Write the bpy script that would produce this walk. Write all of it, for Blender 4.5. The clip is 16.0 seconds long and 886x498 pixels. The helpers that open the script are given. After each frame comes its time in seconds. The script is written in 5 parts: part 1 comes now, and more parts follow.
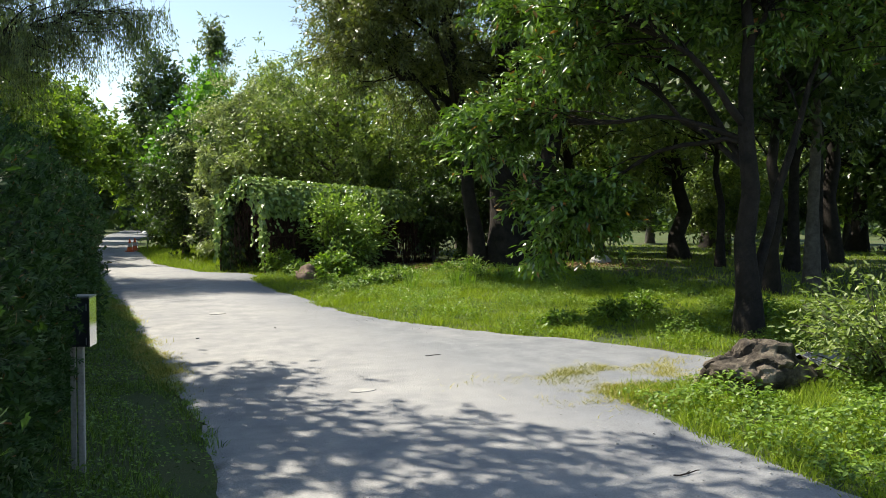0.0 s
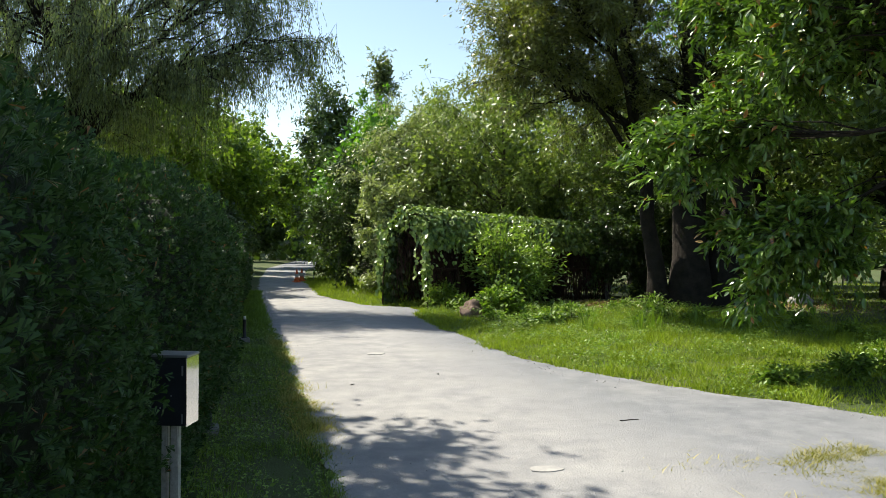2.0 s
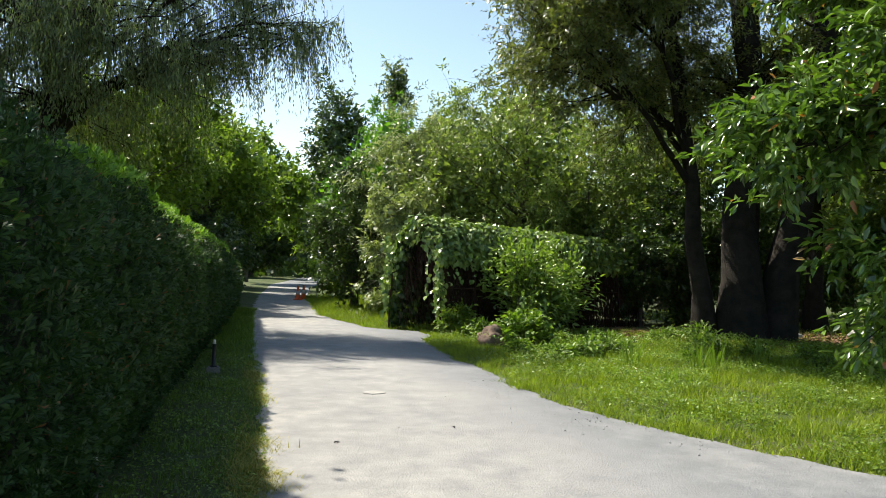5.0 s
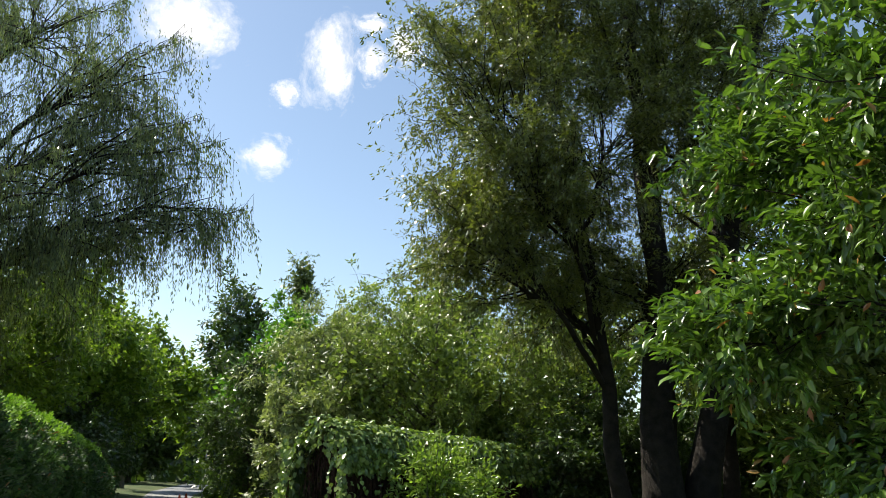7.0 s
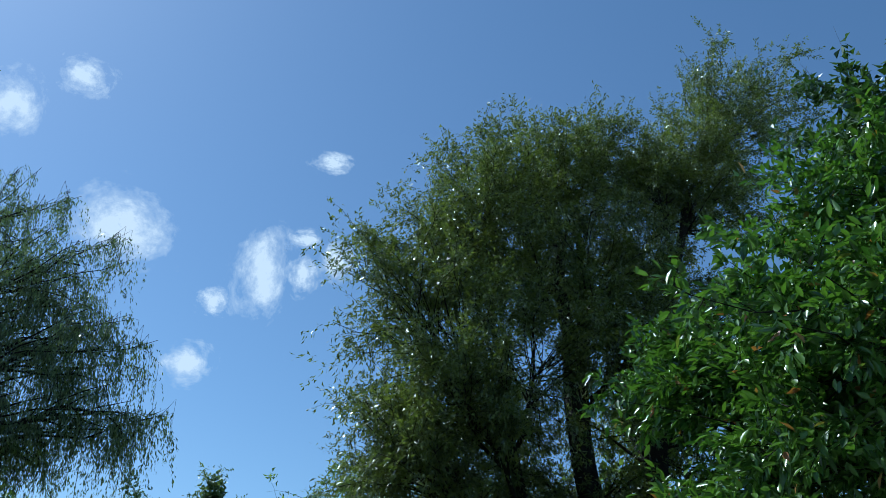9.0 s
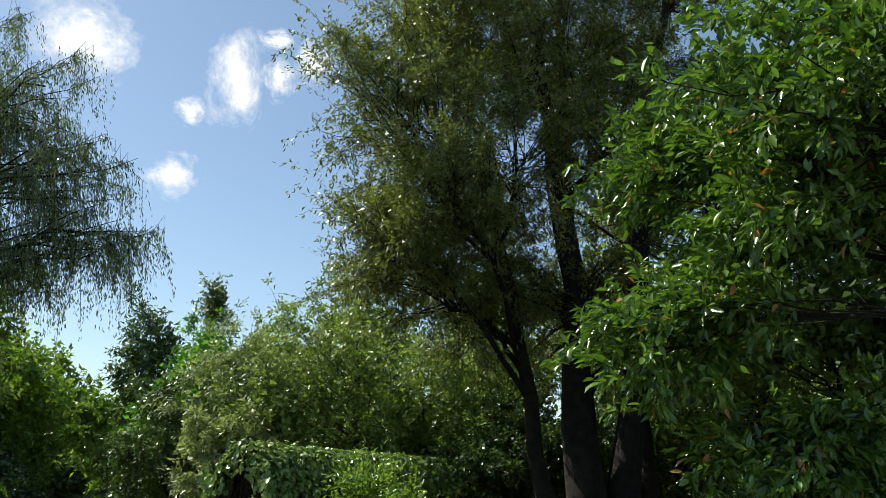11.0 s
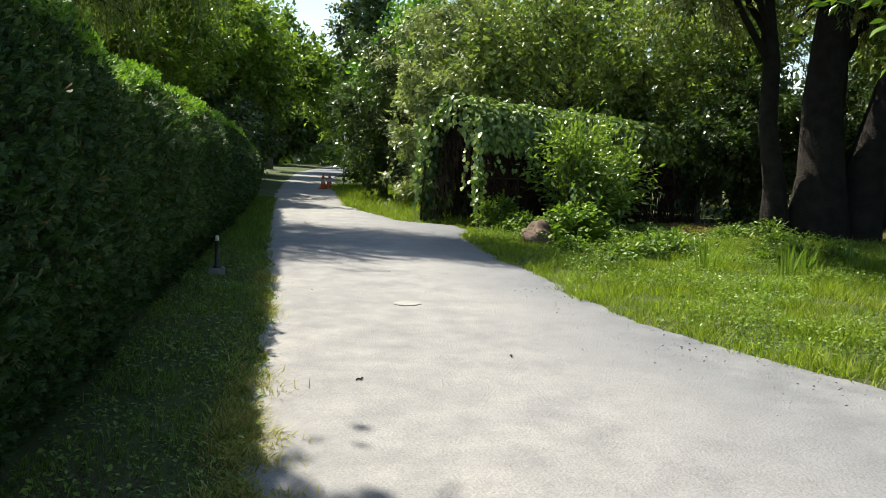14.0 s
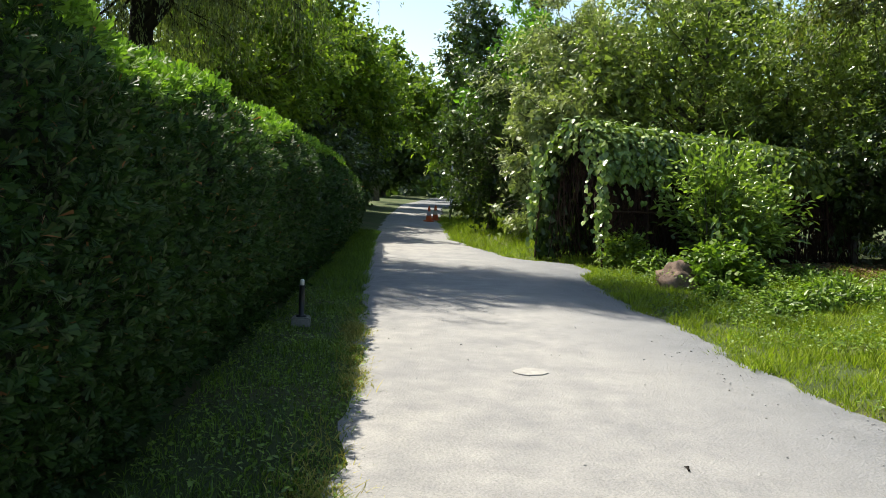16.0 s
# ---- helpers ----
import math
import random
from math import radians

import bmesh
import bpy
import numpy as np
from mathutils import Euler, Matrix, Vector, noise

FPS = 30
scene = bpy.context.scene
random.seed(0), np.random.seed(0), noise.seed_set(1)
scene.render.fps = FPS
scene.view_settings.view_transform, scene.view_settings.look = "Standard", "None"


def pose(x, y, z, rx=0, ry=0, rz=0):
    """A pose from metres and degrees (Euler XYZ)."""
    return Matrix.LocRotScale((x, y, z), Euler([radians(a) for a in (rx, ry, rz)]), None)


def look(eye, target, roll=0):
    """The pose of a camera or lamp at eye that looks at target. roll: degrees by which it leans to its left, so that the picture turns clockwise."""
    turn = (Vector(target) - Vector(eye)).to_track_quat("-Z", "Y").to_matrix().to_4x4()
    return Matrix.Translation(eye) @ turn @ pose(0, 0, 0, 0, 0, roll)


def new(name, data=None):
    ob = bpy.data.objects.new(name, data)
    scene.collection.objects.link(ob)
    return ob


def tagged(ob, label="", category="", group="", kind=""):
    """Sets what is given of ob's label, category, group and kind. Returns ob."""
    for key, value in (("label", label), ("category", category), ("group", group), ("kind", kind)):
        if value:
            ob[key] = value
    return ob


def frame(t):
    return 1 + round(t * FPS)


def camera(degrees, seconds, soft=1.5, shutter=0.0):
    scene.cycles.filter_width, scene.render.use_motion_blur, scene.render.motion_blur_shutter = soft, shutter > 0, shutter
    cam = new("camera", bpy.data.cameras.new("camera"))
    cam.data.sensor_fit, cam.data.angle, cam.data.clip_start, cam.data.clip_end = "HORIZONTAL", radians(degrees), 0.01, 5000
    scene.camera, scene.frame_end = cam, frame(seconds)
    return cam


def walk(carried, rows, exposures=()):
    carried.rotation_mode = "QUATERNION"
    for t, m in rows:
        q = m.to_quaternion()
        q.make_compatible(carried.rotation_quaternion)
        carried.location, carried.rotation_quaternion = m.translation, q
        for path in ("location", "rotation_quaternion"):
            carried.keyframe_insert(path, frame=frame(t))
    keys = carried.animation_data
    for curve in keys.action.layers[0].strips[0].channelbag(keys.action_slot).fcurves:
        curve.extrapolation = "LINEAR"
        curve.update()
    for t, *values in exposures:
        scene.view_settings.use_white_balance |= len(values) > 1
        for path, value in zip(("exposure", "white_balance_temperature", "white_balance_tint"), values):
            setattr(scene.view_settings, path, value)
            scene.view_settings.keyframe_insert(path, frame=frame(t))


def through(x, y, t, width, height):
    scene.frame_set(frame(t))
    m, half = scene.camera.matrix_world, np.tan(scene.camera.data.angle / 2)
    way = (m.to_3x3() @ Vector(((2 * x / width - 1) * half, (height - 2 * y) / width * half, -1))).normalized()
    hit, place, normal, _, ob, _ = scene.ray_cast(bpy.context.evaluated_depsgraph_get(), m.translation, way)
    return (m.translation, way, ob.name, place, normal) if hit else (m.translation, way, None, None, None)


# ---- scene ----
cam = camera(58.0, 16.0, soft=0.6)
PATH = [
    (0, (-1.129, -0.697, 1.692), (-0.217, 1.08, 1.595), 0.4),
    (0.5, (-1.02, -0.33, 1.705), (-0.191, 1.488, 1.614), 0.2),
    (1, (-0.888, 0.052, 1.676), (-0.105, 1.89, 1.588), 0.0),
    (1.5, (-0.787, 0.438, 1.659), (-0.234, 2.358, 1.57), 0.3),
    (2, (-0.741, 0.821, 1.663), (-0.201, 2.746, 1.644), 0.7),
    (2.5, (-0.644, 1.26, 1.617), (-0.113, 3.188, 1.602), 1.0),
    (3, (-0.523, 1.698, 1.595), (-0.008, 3.63, 1.571), 1.0),
    (5.3, (-0.106, 3.519, 1.529), (0.404, 5.452, 1.588), 2.0),
    (5.5, (-0.071, 3.715, 1.524), (0.432, 5.65, 1.603), 1.4),
    (6, (-0.014, 4.035, 1.497), (0.49, 5.965, 1.647), 0.4),
    (6.5, (0.003, 4.199, 1.546), (0.637, 6.08, 1.789), 1.8),
    (7, (-0.035, 4.205, 1.581), (0.663, 6.001, 2.117), 2.6),
    (7.5, (-0.019, 4.314, 1.681), (0.712, 5.99, 2.491), 2.9),
    (8, (-0.057, 4.418, 1.551), (0.687, 5.985, 2.546), 3.0),
    (8.2, (-0.082, 4.423, 1.529), (0.667, 5.96, 2.567), 3.5),
    (10.3, (-0.268, 4.007, 1.532), (0.558, 5.52, 2.548), 0.7),
    (10.5, (-0.255, 4.053, 1.549), (0.6, 5.623, 2.445), 0.3),
    (11, (-0.142, 4.223, 1.587), (0.746, 5.92, 2.16), -1.0),
    (11.5, (-0.104, 4.243, 1.591), (0.773, 6.01, 1.926), -0.5),
    (12, (-0.097, 4.239, 1.567), (0.755, 6.046, 1.671), 0.7),
    (12.5, (-0.12, 4.323, 1.521), (0.667, 6.158, 1.396), 2.0),
    (13, (-0.079, 4.473, 1.482), (0.48, 6.38, 1.255), 1.9),
    (13.5, (0.025, 4.716, 1.477), (0.498, 6.644, 1.235), 1.9),
    (14, (0.116, 5.037, 1.452), (0.565, 6.971, 1.209), 2.6),
    (14.5, (0.191, 5.381, 1.438), (0.606, 7.322, 1.199), 2.5),
    (15, (0.246, 5.77, 1.43), (0.488, 7.74, 1.178), 2.6),
    (15.5, (0.246, 6.2, 1.438), (0.454, 8.176, 1.215), 2.8),
    (16, (0.26, 6.627, 1.409), (0.448, 8.611, 1.233), 2.5),
]
walk(cam, [(t, look(eye, target, roll)) for t, eye, target, roll in PATH],
     [(0, 0.85, 6600, 9), (6.0, 0.85, 6600, 9), (6.5, 0.85, 6600, 9), (7.0, 0.65, 6500, 9), (7.5, 0.2, 6100, 5), (8.2, -0.1, 4950, 0), (10.3, 0.0, 4750, -1),
      (11.0, 0.4, 6300, 6), (11.5, 0.7, 6500, 9), (12.0, 0.85, 6600, 9), (16, 0.85, 6600, 9)])

# ---- world and sun ----
SUN_EL, SUN_AZ = 53.0, -38.0          # degrees; azimuth from +y, negative towards -x
world = bpy.data.worlds.new("sky")
scene.world = world
world.use_nodes = True
wn = world.node_tree
sky = wn.nodes.new("ShaderNodeTexSky")
sky.sky_type, sky.sun_disc = "NISHITA", False
sky.sun_elevation, sky.sun_rotation = radians(SUN_EL), radians(SUN_AZ)
sky.air_density, sky.dust_density, sky.ozone_density = 1.0, 0.5, 1.0
tint = wn.nodes.new("ShaderNodeMix")
tint.data_type, tint.blend_type = "RGBA", "MULTIPLY"
tint.inputs[0].default_value, tint.inputs[7].default_value = 1.0, (1.12, 1.08, 1.0, 1)
wn.links.new(sky.outputs[0], tint.inputs[6])
wn.links.new(tint.outputs[2], wn.nodes["Background"].inputs[0])
wn.nodes["Background"].inputs[1].default_value = 0.11
sun = new("sun", bpy.data.lights.new("sun", "SUN"))
sun.data.energy, sun.data.angle, sun.data.color = 5.0, radians(0.55), (1.0, 0.93, 0.80)
sd = Vector((math.sin(radians(SUN_AZ)) * math.cos(radians(SUN_EL)), math.cos(radians(SUN_AZ)) * math.cos(radians(SUN_EL)), math.sin(radians(SUN_EL))))
sun.matrix_world = look(sd * 60, (0, 0, 0))

# ---- materials ----
def material(name):
    m = bpy.data.materials.new(name)
    m.use_nodes = True
    nt = m.node_tree
    return m, nt, nt.nodes["Principled BSDF"], nt.nodes["Material Output"]


def noise_node(nt, scale, detail=6.0, rough=0.6, coord="Object"):
    tc = nt.nodes.new("ShaderNodeTexCoord")
    n = nt.nodes.new("ShaderNodeTexNoise")
    n.inputs["Scale"].default_value, n.inputs["Detail"].default_value, n.inputs["Roughness"].default_value = scale, detail, rough
    nt.links.new(tc.outputs[coord], n.inputs["Vector"])
    return n


def ramp_node(nt, src, stops):
    r = nt.nodes.new("ShaderNodeValToRGB")
    while len(r.color_ramp.elements) < len(stops):
        r.color_ramp.elements.new(0.5)
    for e, (p, c) in zip(r.color_ramp.elements, stops):
        e.position, e.color = p, (*c, 1)
    nt.links.new(src, r.inputs[0])
    return r


def mix_node(nt, a, b, fac, mode="MIX"):
    m = nt.nodes.new("ShaderNodeMix")
    m.data_type, m.blend_type = "RGBA", mode
    for sock, v in ((m.inputs[0], fac), (m.inputs[6], a), (m.inputs[7], b)):
        if hasattr(v, "links"):
            nt.links.new(v, sock)
        elif isinstance(v, tuple):
            sock.default_value = (*v, 1)
        else:
            sock.default_value = v
    return m.outputs[2]


def bump_node(nt, bsdf, height, strength, distance):
    b = nt.nodes.new("ShaderNodeBump")
    b.inputs["Strength"].default_value, b.inputs["Distance"].default_value = strength, distance
    nt.links.new(height, b.inputs["Height"])
    nt.links.new(b.outputs[0], bsdf.inputs["Normal"])


def rough_material(name, stops, scale, fine, bump=0.5, dist=0.01, rough=0.9, spec=0.3):
    m, nt, p, out = material(name)
    a = noise_node(nt, scale)
    b = noise_node(nt, fine, 8, 0.7)
    r = ramp_node(nt, a.outputs[0], stops)
    g = ramp_node(nt, b.outputs[0], [(0.25, (0.55, 0.55, 0.55)), (0.75, (1.25, 1.25, 1.25))])
    nt.links.new(mix_node(nt, r.outputs[0], g.outputs[0], 0.8, "MULTIPLY"), p.inputs["Base Color"])
    p.inputs["Roughness"].default_value = rough
    p.inputs["Specular IOR Level"].default_value = spec
    bump_node(nt, p, b.outputs[0], bump, dist)
    return m


def leaf_material(name, dark, light, through=0.3, rough=0.45, spec=0.5, odd=None):
    """Leaf: colour varies from leaf to leaf, part of the light goes through."""
    m, nt, p, out = material(name)
    geo = nt.nodes.new("ShaderNodeNewGeometry")
    stops = [(0.0, dark), (0.8, light)]
    if odd:
        stops = [(0.0, dark), (0.6, light), (0.985, light), (0.995, odd)]
    r = ramp_node(nt, geo.outputs["Random Per Island"], stops)
    big = noise_node(nt, 0.6, 3)
    g = ramp_node(nt, big.outputs[0], [(0.3, (0.78, 0.8, 0.75)), (0.7, (1.15, 1.12, 1.1))])
    c = mix_node(nt, r.outputs[0], g.outputs[0], 1.0, "MULTIPLY")
    nt.links.new(c, p.inputs["Base Color"])
    p.inputs["Roughness"].default_value = rough
    p.inputs["Specular IOR Level"].default_value = spec
    t = nt.nodes.new("ShaderNodeBsdfTranslucent")
    nt.links.new(mix_node(nt, c, (1.6, 1.85, 0.62), 1.0, "MULTIPLY"), t.inputs[0])
    s = nt.nodes.new("ShaderNodeMixShader")
    s.inputs[0].default_value = through * 0.75
    nt.links.new(p.outputs[0], s.inputs[1])
    nt.links.new(t.outputs[0], s.inputs[2])
    nt.links.new(s.outputs[0], out.inputs[0])
    return m


def gravel_material():
    m, nt, p, out = material("gravel")
    big = noise_node(nt, 0.35, 4, 0.6)
    mid = noise_node(nt, 3.0, 6, 0.65)
    fine = noise_node(nt, 85.0, 6, 0.85)
    vor = nt.nodes.new("ShaderNodeTexVoronoi")
    vor.inputs["Scale"].default_value = 55.0
    tc = nt.nodes.new("ShaderNodeTexCoord")
    nt.links.new(tc.outputs["Object"], vor.inputs["Vector"])
    r = ramp_node(nt, big.outputs[0], [(0.3, (0.31, 0.312, 0.318)), (0.55, (0.365, 0.363, 0.357)), (0.75, (0.42, 0.41, 0.39))])
    g = ramp_node(nt, mid.outputs[0], [(0.3, (0.7, 0.71, 0.73)), (0.7, (1.1, 1.085, 1.06))])
    f = ramp_node(nt, fine.outputs[0], [(0.32, (0.56, 0.57, 0.58)), (0.5, (0.96, 0.96, 0.96)), (0.68, (1.18, 1.17, 1.16))])
    c = mix_node(nt, r.outputs[0], g.outputs[0], 0.9, "MULTIPLY")
    c = mix_node(nt, c, f.outputs[0], 0.8, "MULTIPLY")
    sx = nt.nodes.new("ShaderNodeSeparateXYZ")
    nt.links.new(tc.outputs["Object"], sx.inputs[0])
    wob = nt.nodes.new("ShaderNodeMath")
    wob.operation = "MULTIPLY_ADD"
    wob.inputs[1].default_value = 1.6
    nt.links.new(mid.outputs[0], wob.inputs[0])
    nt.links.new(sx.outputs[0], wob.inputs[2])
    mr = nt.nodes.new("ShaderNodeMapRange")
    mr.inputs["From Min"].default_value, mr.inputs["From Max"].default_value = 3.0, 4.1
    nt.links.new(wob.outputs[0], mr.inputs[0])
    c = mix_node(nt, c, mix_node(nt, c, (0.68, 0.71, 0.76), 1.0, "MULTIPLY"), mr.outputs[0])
    nt.links.new(c, p.inputs["Base Color"])
    p.inputs["Roughness"].default_value = 0.95
    p.inputs["Specular IOR Level"].default_value = 0.15
    h = nt.nodes.new("ShaderNodeMath")
    h.operation = "ADD"
    nt.links.new(fine.outputs[0], h.inputs[0])
    nt.links.new(vor.outputs["Distance"], h.inputs[1])
    bump_node(nt, p, h.outputs[0], 0.6, 0.008)
    return m


def plain_material(name, col, rough=0.5, metal=0.0, var=0.12, scale=12.0):
    m, nt, p, out = material(name)
    n = noise_node(nt, scale, 6, 0.65)
    r = ramp_node(nt, n.outputs[0], [(0.3, tuple(c * (1 - var) for c in col)), (0.7, tuple(c * (1 + var) for c in col))])
    nt.links.new(r.outputs[0], p.inputs["Base Color"])
    p.inputs["Roughness"].default_value, p.inputs["Metallic"].default_value = rough, metal
    bump_node(nt, p, n.outputs[0], 0.15, 0.002)
    return m


def cloud_material():
    m, nt, p, out = material("cloud")
    tc = nt.nodes.new("ShaderNodeTexCoord")
    n = noise_node(nt, 3.2, 9, 0.68, "Generated")
    oi = nt.nodes.new("ShaderNodeObjectInfo")
    off = nt.nodes.new("ShaderNodeVectorMath")
    off.operation = "ADD"
    ml = nt.nodes.new("ShaderNodeMath")
    ml.operation = "MULTIPLY"
    ml.inputs[1].default_value = 37.0
    nt.links.new(oi.outputs["Random"], ml.inputs[0])
    nt.links.new(tc.outputs["Generated"], off.inputs[0])
    nt.links.new(ml.outputs[0], off.inputs[1])
    nt.links.new(off.outputs[0], n.inputs["Vector"])
    g = nt.nodes.new("ShaderNodeTexGradient")
    g.gradient_type = "SPHERICAL"
    mp = nt.nodes.new("ShaderNodeMapping")
    mp.inputs["Location"].default_value = (-1.0, -1.0, 0)
    mp.inputs["Scale"].default_value = (2.0, 2.0, 0.0)
    nt.links.new(tc.outputs["Generated"], mp.inputs[0])
    nt.links.new(mp.outputs[0], g.inputs[0])
    s = nt.nodes.new("ShaderNodeMath")
    s.operation = "MULTIPLY_ADD"
    s.inputs[1].default_value = 0.62
    nt.links.new(g.outputs["Fac"], s.inputs[0])
    nt.links.new(n.outputs[0], s.inputs[2])
    r = ramp_node(nt, s.outputs[0], [(0.68, (0, 0, 0)), (0.82, (0.3, 0.3, 0.3)), (1.06, (0.95, 0.95, 0.95))])
    e = nt.nodes.new("ShaderNodeEmission")
    e.inputs[0].default_value, e.inputs[1].default_value = (1.0, 0.98, 0.96, 1), 0.85
    tr = nt.nodes.new("ShaderNodeBsdfTransparent")
    ms = nt.nodes.new("ShaderNodeMixShader")
    nt.links.new(r.outputs[0], ms.inputs[0])
    nt.links.new(tr.outputs[0], ms.inputs[1])
    nt.links.new(e.outputs[0], ms.inputs[2])
    nt.links.new(ms.outputs[0], out.inputs[0])
    return m


GRAVEL = gravel_material()
SOIL = rough_material("soil_and_turf", [(0.3, (0.05, 0.07, 0.02)), (0.5, (0.07, 0.10, 0.03)), (0.7, (0.11, 0.10, 0.05))], 0.8, 40, 0.7, 0.02)
LITTER = rough_material("leaf_litter", [(0.3, (0.16, 0.09, 0.05)), (0.7, (0.32, 0.20, 0.12))], 4, 60, 0.8, 0.02)
BARK = rough_material("bark", [(0.3, (0.014, 0.011, 0.009)), (0.7, (0.040, 0.032, 0.025))], 5, 30, 1.0, 0.03)
BARK_GREY = rough_material("grey_bark", [(0.3, (0.07, 0.06, 0.05)), (0.7, (0.17, 0.15, 0.125))], 6, 30, 1.0, 0.02)
WOOD_OLD = rough_material("weathered_wood", [(0.35, (0.03, 0.024, 0.019)), (0.5, (0.095, 0.078, 0.06)), (0.68, (0.27, 0.225, 0.165))], 5, 25, 1.0, 0.03)
STONE = rough_material("stone", [(0.3, (0.10, 0.066, 0.05)), (0.7, (0.27, 0.195, 0.15))], 4, 30, 0.8, 0.02)
PALE_STONE = rough_material("pale_stone", [(0.3, (0.34, 0.335, 0.32)), (0.7, (0.44, 0.43, 0.41))], 8, 60, 0.4, 0.004)
PEBBLE = rough_material("pebble", [(0.3, (0.26, 0.26, 0.26)), (0.7, (0.46, 0.45, 0.43))], 9, 80, 0.3, 0.004)
CONCRETE = rough_material("concrete", [(0.3, (0.20, 0.195, 0.18)), (0.7, (0.32, 0.31, 0.29))], 6, 60, 0.4, 0.004)
# Near-black green that stands in for shade between the hedge sprays.
HEDGE_INNER_SHADE = rough_material("hedge_inner_shade", [(0.3, (0.012, 0.02, 0.008)), (0.7, (0.03, 0.04, 0.015))], 4, 40, 1.0, 0.05)
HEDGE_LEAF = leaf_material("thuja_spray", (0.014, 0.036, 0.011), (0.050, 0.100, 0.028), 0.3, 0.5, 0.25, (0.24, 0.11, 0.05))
# Lighter copy of the thuja colour that paints sunlight on the shoulder.
HEDGE_SUN_TINT = leaf_material("sun_tinted_thuja", (0.085, 0.170, 0.024), (0.215, 0.350, 0.055), 0.4, 0.5, 0.3)
GRASS = leaf_material("grass_blade", (0.105, 0.160, 0.018), (0.300, 0.375, 0.040), 0.38, 0.6, 0.25)
GRASS_DRY = leaf_material("dry_grass_blade", (0.260, 0.250, 0.055), (0.480, 0.420, 0.150), 0.3, 0.6, 0.3)
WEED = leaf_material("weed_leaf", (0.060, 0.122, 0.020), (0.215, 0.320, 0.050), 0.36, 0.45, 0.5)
BROAD = leaf_material("broad_leaf", (0.030, 0.072, 0.012), (0.140, 0.235, 0.038), 0.30, 0.28, 0.8, (0.40, 0.16, 0.06))
WILLOW = leaf_material("willow_leaf", (0.058, 0.076, 0.020), (0.190, 0.208, 0.060), 0.38, 0.32, 0.8)
SILVER = leaf_material("silver_leaf", (0.125, 0.168, 0.080), (0.350, 0.390, 0.205), 0.32, 0.42, 0.5)
OLIVE = leaf_material("olive_leaf", (0.085, 0.132, 0.042), (0.270, 0.335, 0.110), 0.38, 0.42, 0.5)
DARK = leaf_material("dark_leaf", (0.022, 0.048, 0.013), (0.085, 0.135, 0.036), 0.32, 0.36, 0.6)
BRIGHT = leaf_material("bright_leaf", (0.060, 0.150, 0.020), (0.150, 0.300, 0.040), 0.45, 0.45, 0.4)
BIRCH = leaf_material("weeping_leaf", (0.055, 0.084, 0.034), (0.190, 0.225, 0.095), 0.42, 0.35, 0.7)
YELLOWG = leaf_material("yellow_green_leaf", (0.070, 0.130, 0.020), (0.235, 0.320, 0.055), 0.45, 0.4, 0.5)
VINE = leaf_material("vine_leaf", (0.085, 0.160, 0.036), (0.300, 0.390, 0.110), 0.32, 0.3, 0.8)
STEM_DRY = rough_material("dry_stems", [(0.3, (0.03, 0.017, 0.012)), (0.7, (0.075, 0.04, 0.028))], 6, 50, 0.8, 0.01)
BLACK = plain_material("black_metal", (0.018, 0.02, 0.024), 0.35, 0.0, 0.3)
STEEL = plain_material("pale_reflective_panel", (0.86, 0.85, 0.82), 0.08, 0.9, 0.04, 5)
TIN = plain_material("grey_metal", (0.35, 0.37, 0.40), 0.35, 0.8, 0.1)
POST_WOOD = rough_material("grey_post_wood", [(0.3, (0.34, 0.325, 0.29)), (0.7, (0.52, 0.50, 0.46))], 9, 50, 0.6, 0.006)
ORANGE = plain_material("orange_plastic", (0.70, 0.12, 0.03), 0.5, 0.0, 0.1)
WHITE_BAND = plain_material("white_band", (0.50, 0.42, 0.38), 0.5)
LAMP_WHITE = plain_material("white_cap", (0.7, 0.7, 0.68), 0.35)
SHRUB = leaf_material("shrub_leaf", (0.080, 0.150, 0.034), (0.270, 0.370, 0.085), 0.36, 0.3, 0.8)
CLOUD = cloud_material()

# ---- mesh helpers ----
def link_mesh(name, V, T, mat, parent=None, label="", smooth=False):
    """One mesh object from an array of points and an array of triangles."""
    V, T = np.asarray(V, np.float32), np.asarray(T, np.int32)
    me = bpy.data.meshes.new(name)
    me.vertices.add(len(V))
    me.vertices.foreach_set("co", V.ravel())
    me.loops.add(T.size)
    me.loops.foreach_set("vertex_index", T.ravel())
    me.polygons.add(len(T))
    me.polygons.foreach_set("loop_start", np.arange(0, T.size, 3, dtype=np.int32))
    if smooth:
        me.polygons.foreach_set("use_smooth", np.ones(len(T), bool))
    me.update(calc_edges=True)
    me.materials.append(mat)
    ob = new(name, me)
    ob.parent = parent
    if label:
        tagged(ob, label)
    return ob


def part(name, bm, mat, parent, label="", smooth=False):
    me = bpy.data.meshes.new(name)
    bm.to_mesh(me)
    bm.free()
    if smooth:
        me.polygons.foreach_set("use_smooth", np.ones(len(me.polygons), bool))
    me.materials.append(mat)
    ob = new(name, me)
    ob.parent = parent
    if label:
        tagged(ob, label)
    return ob


def thing(name, at, label, category, group="", kind=""):
    e = new(name)
    e.empty_display_size = 0.2
    e.location = at
    return tagged(e, label, category, group, kind)


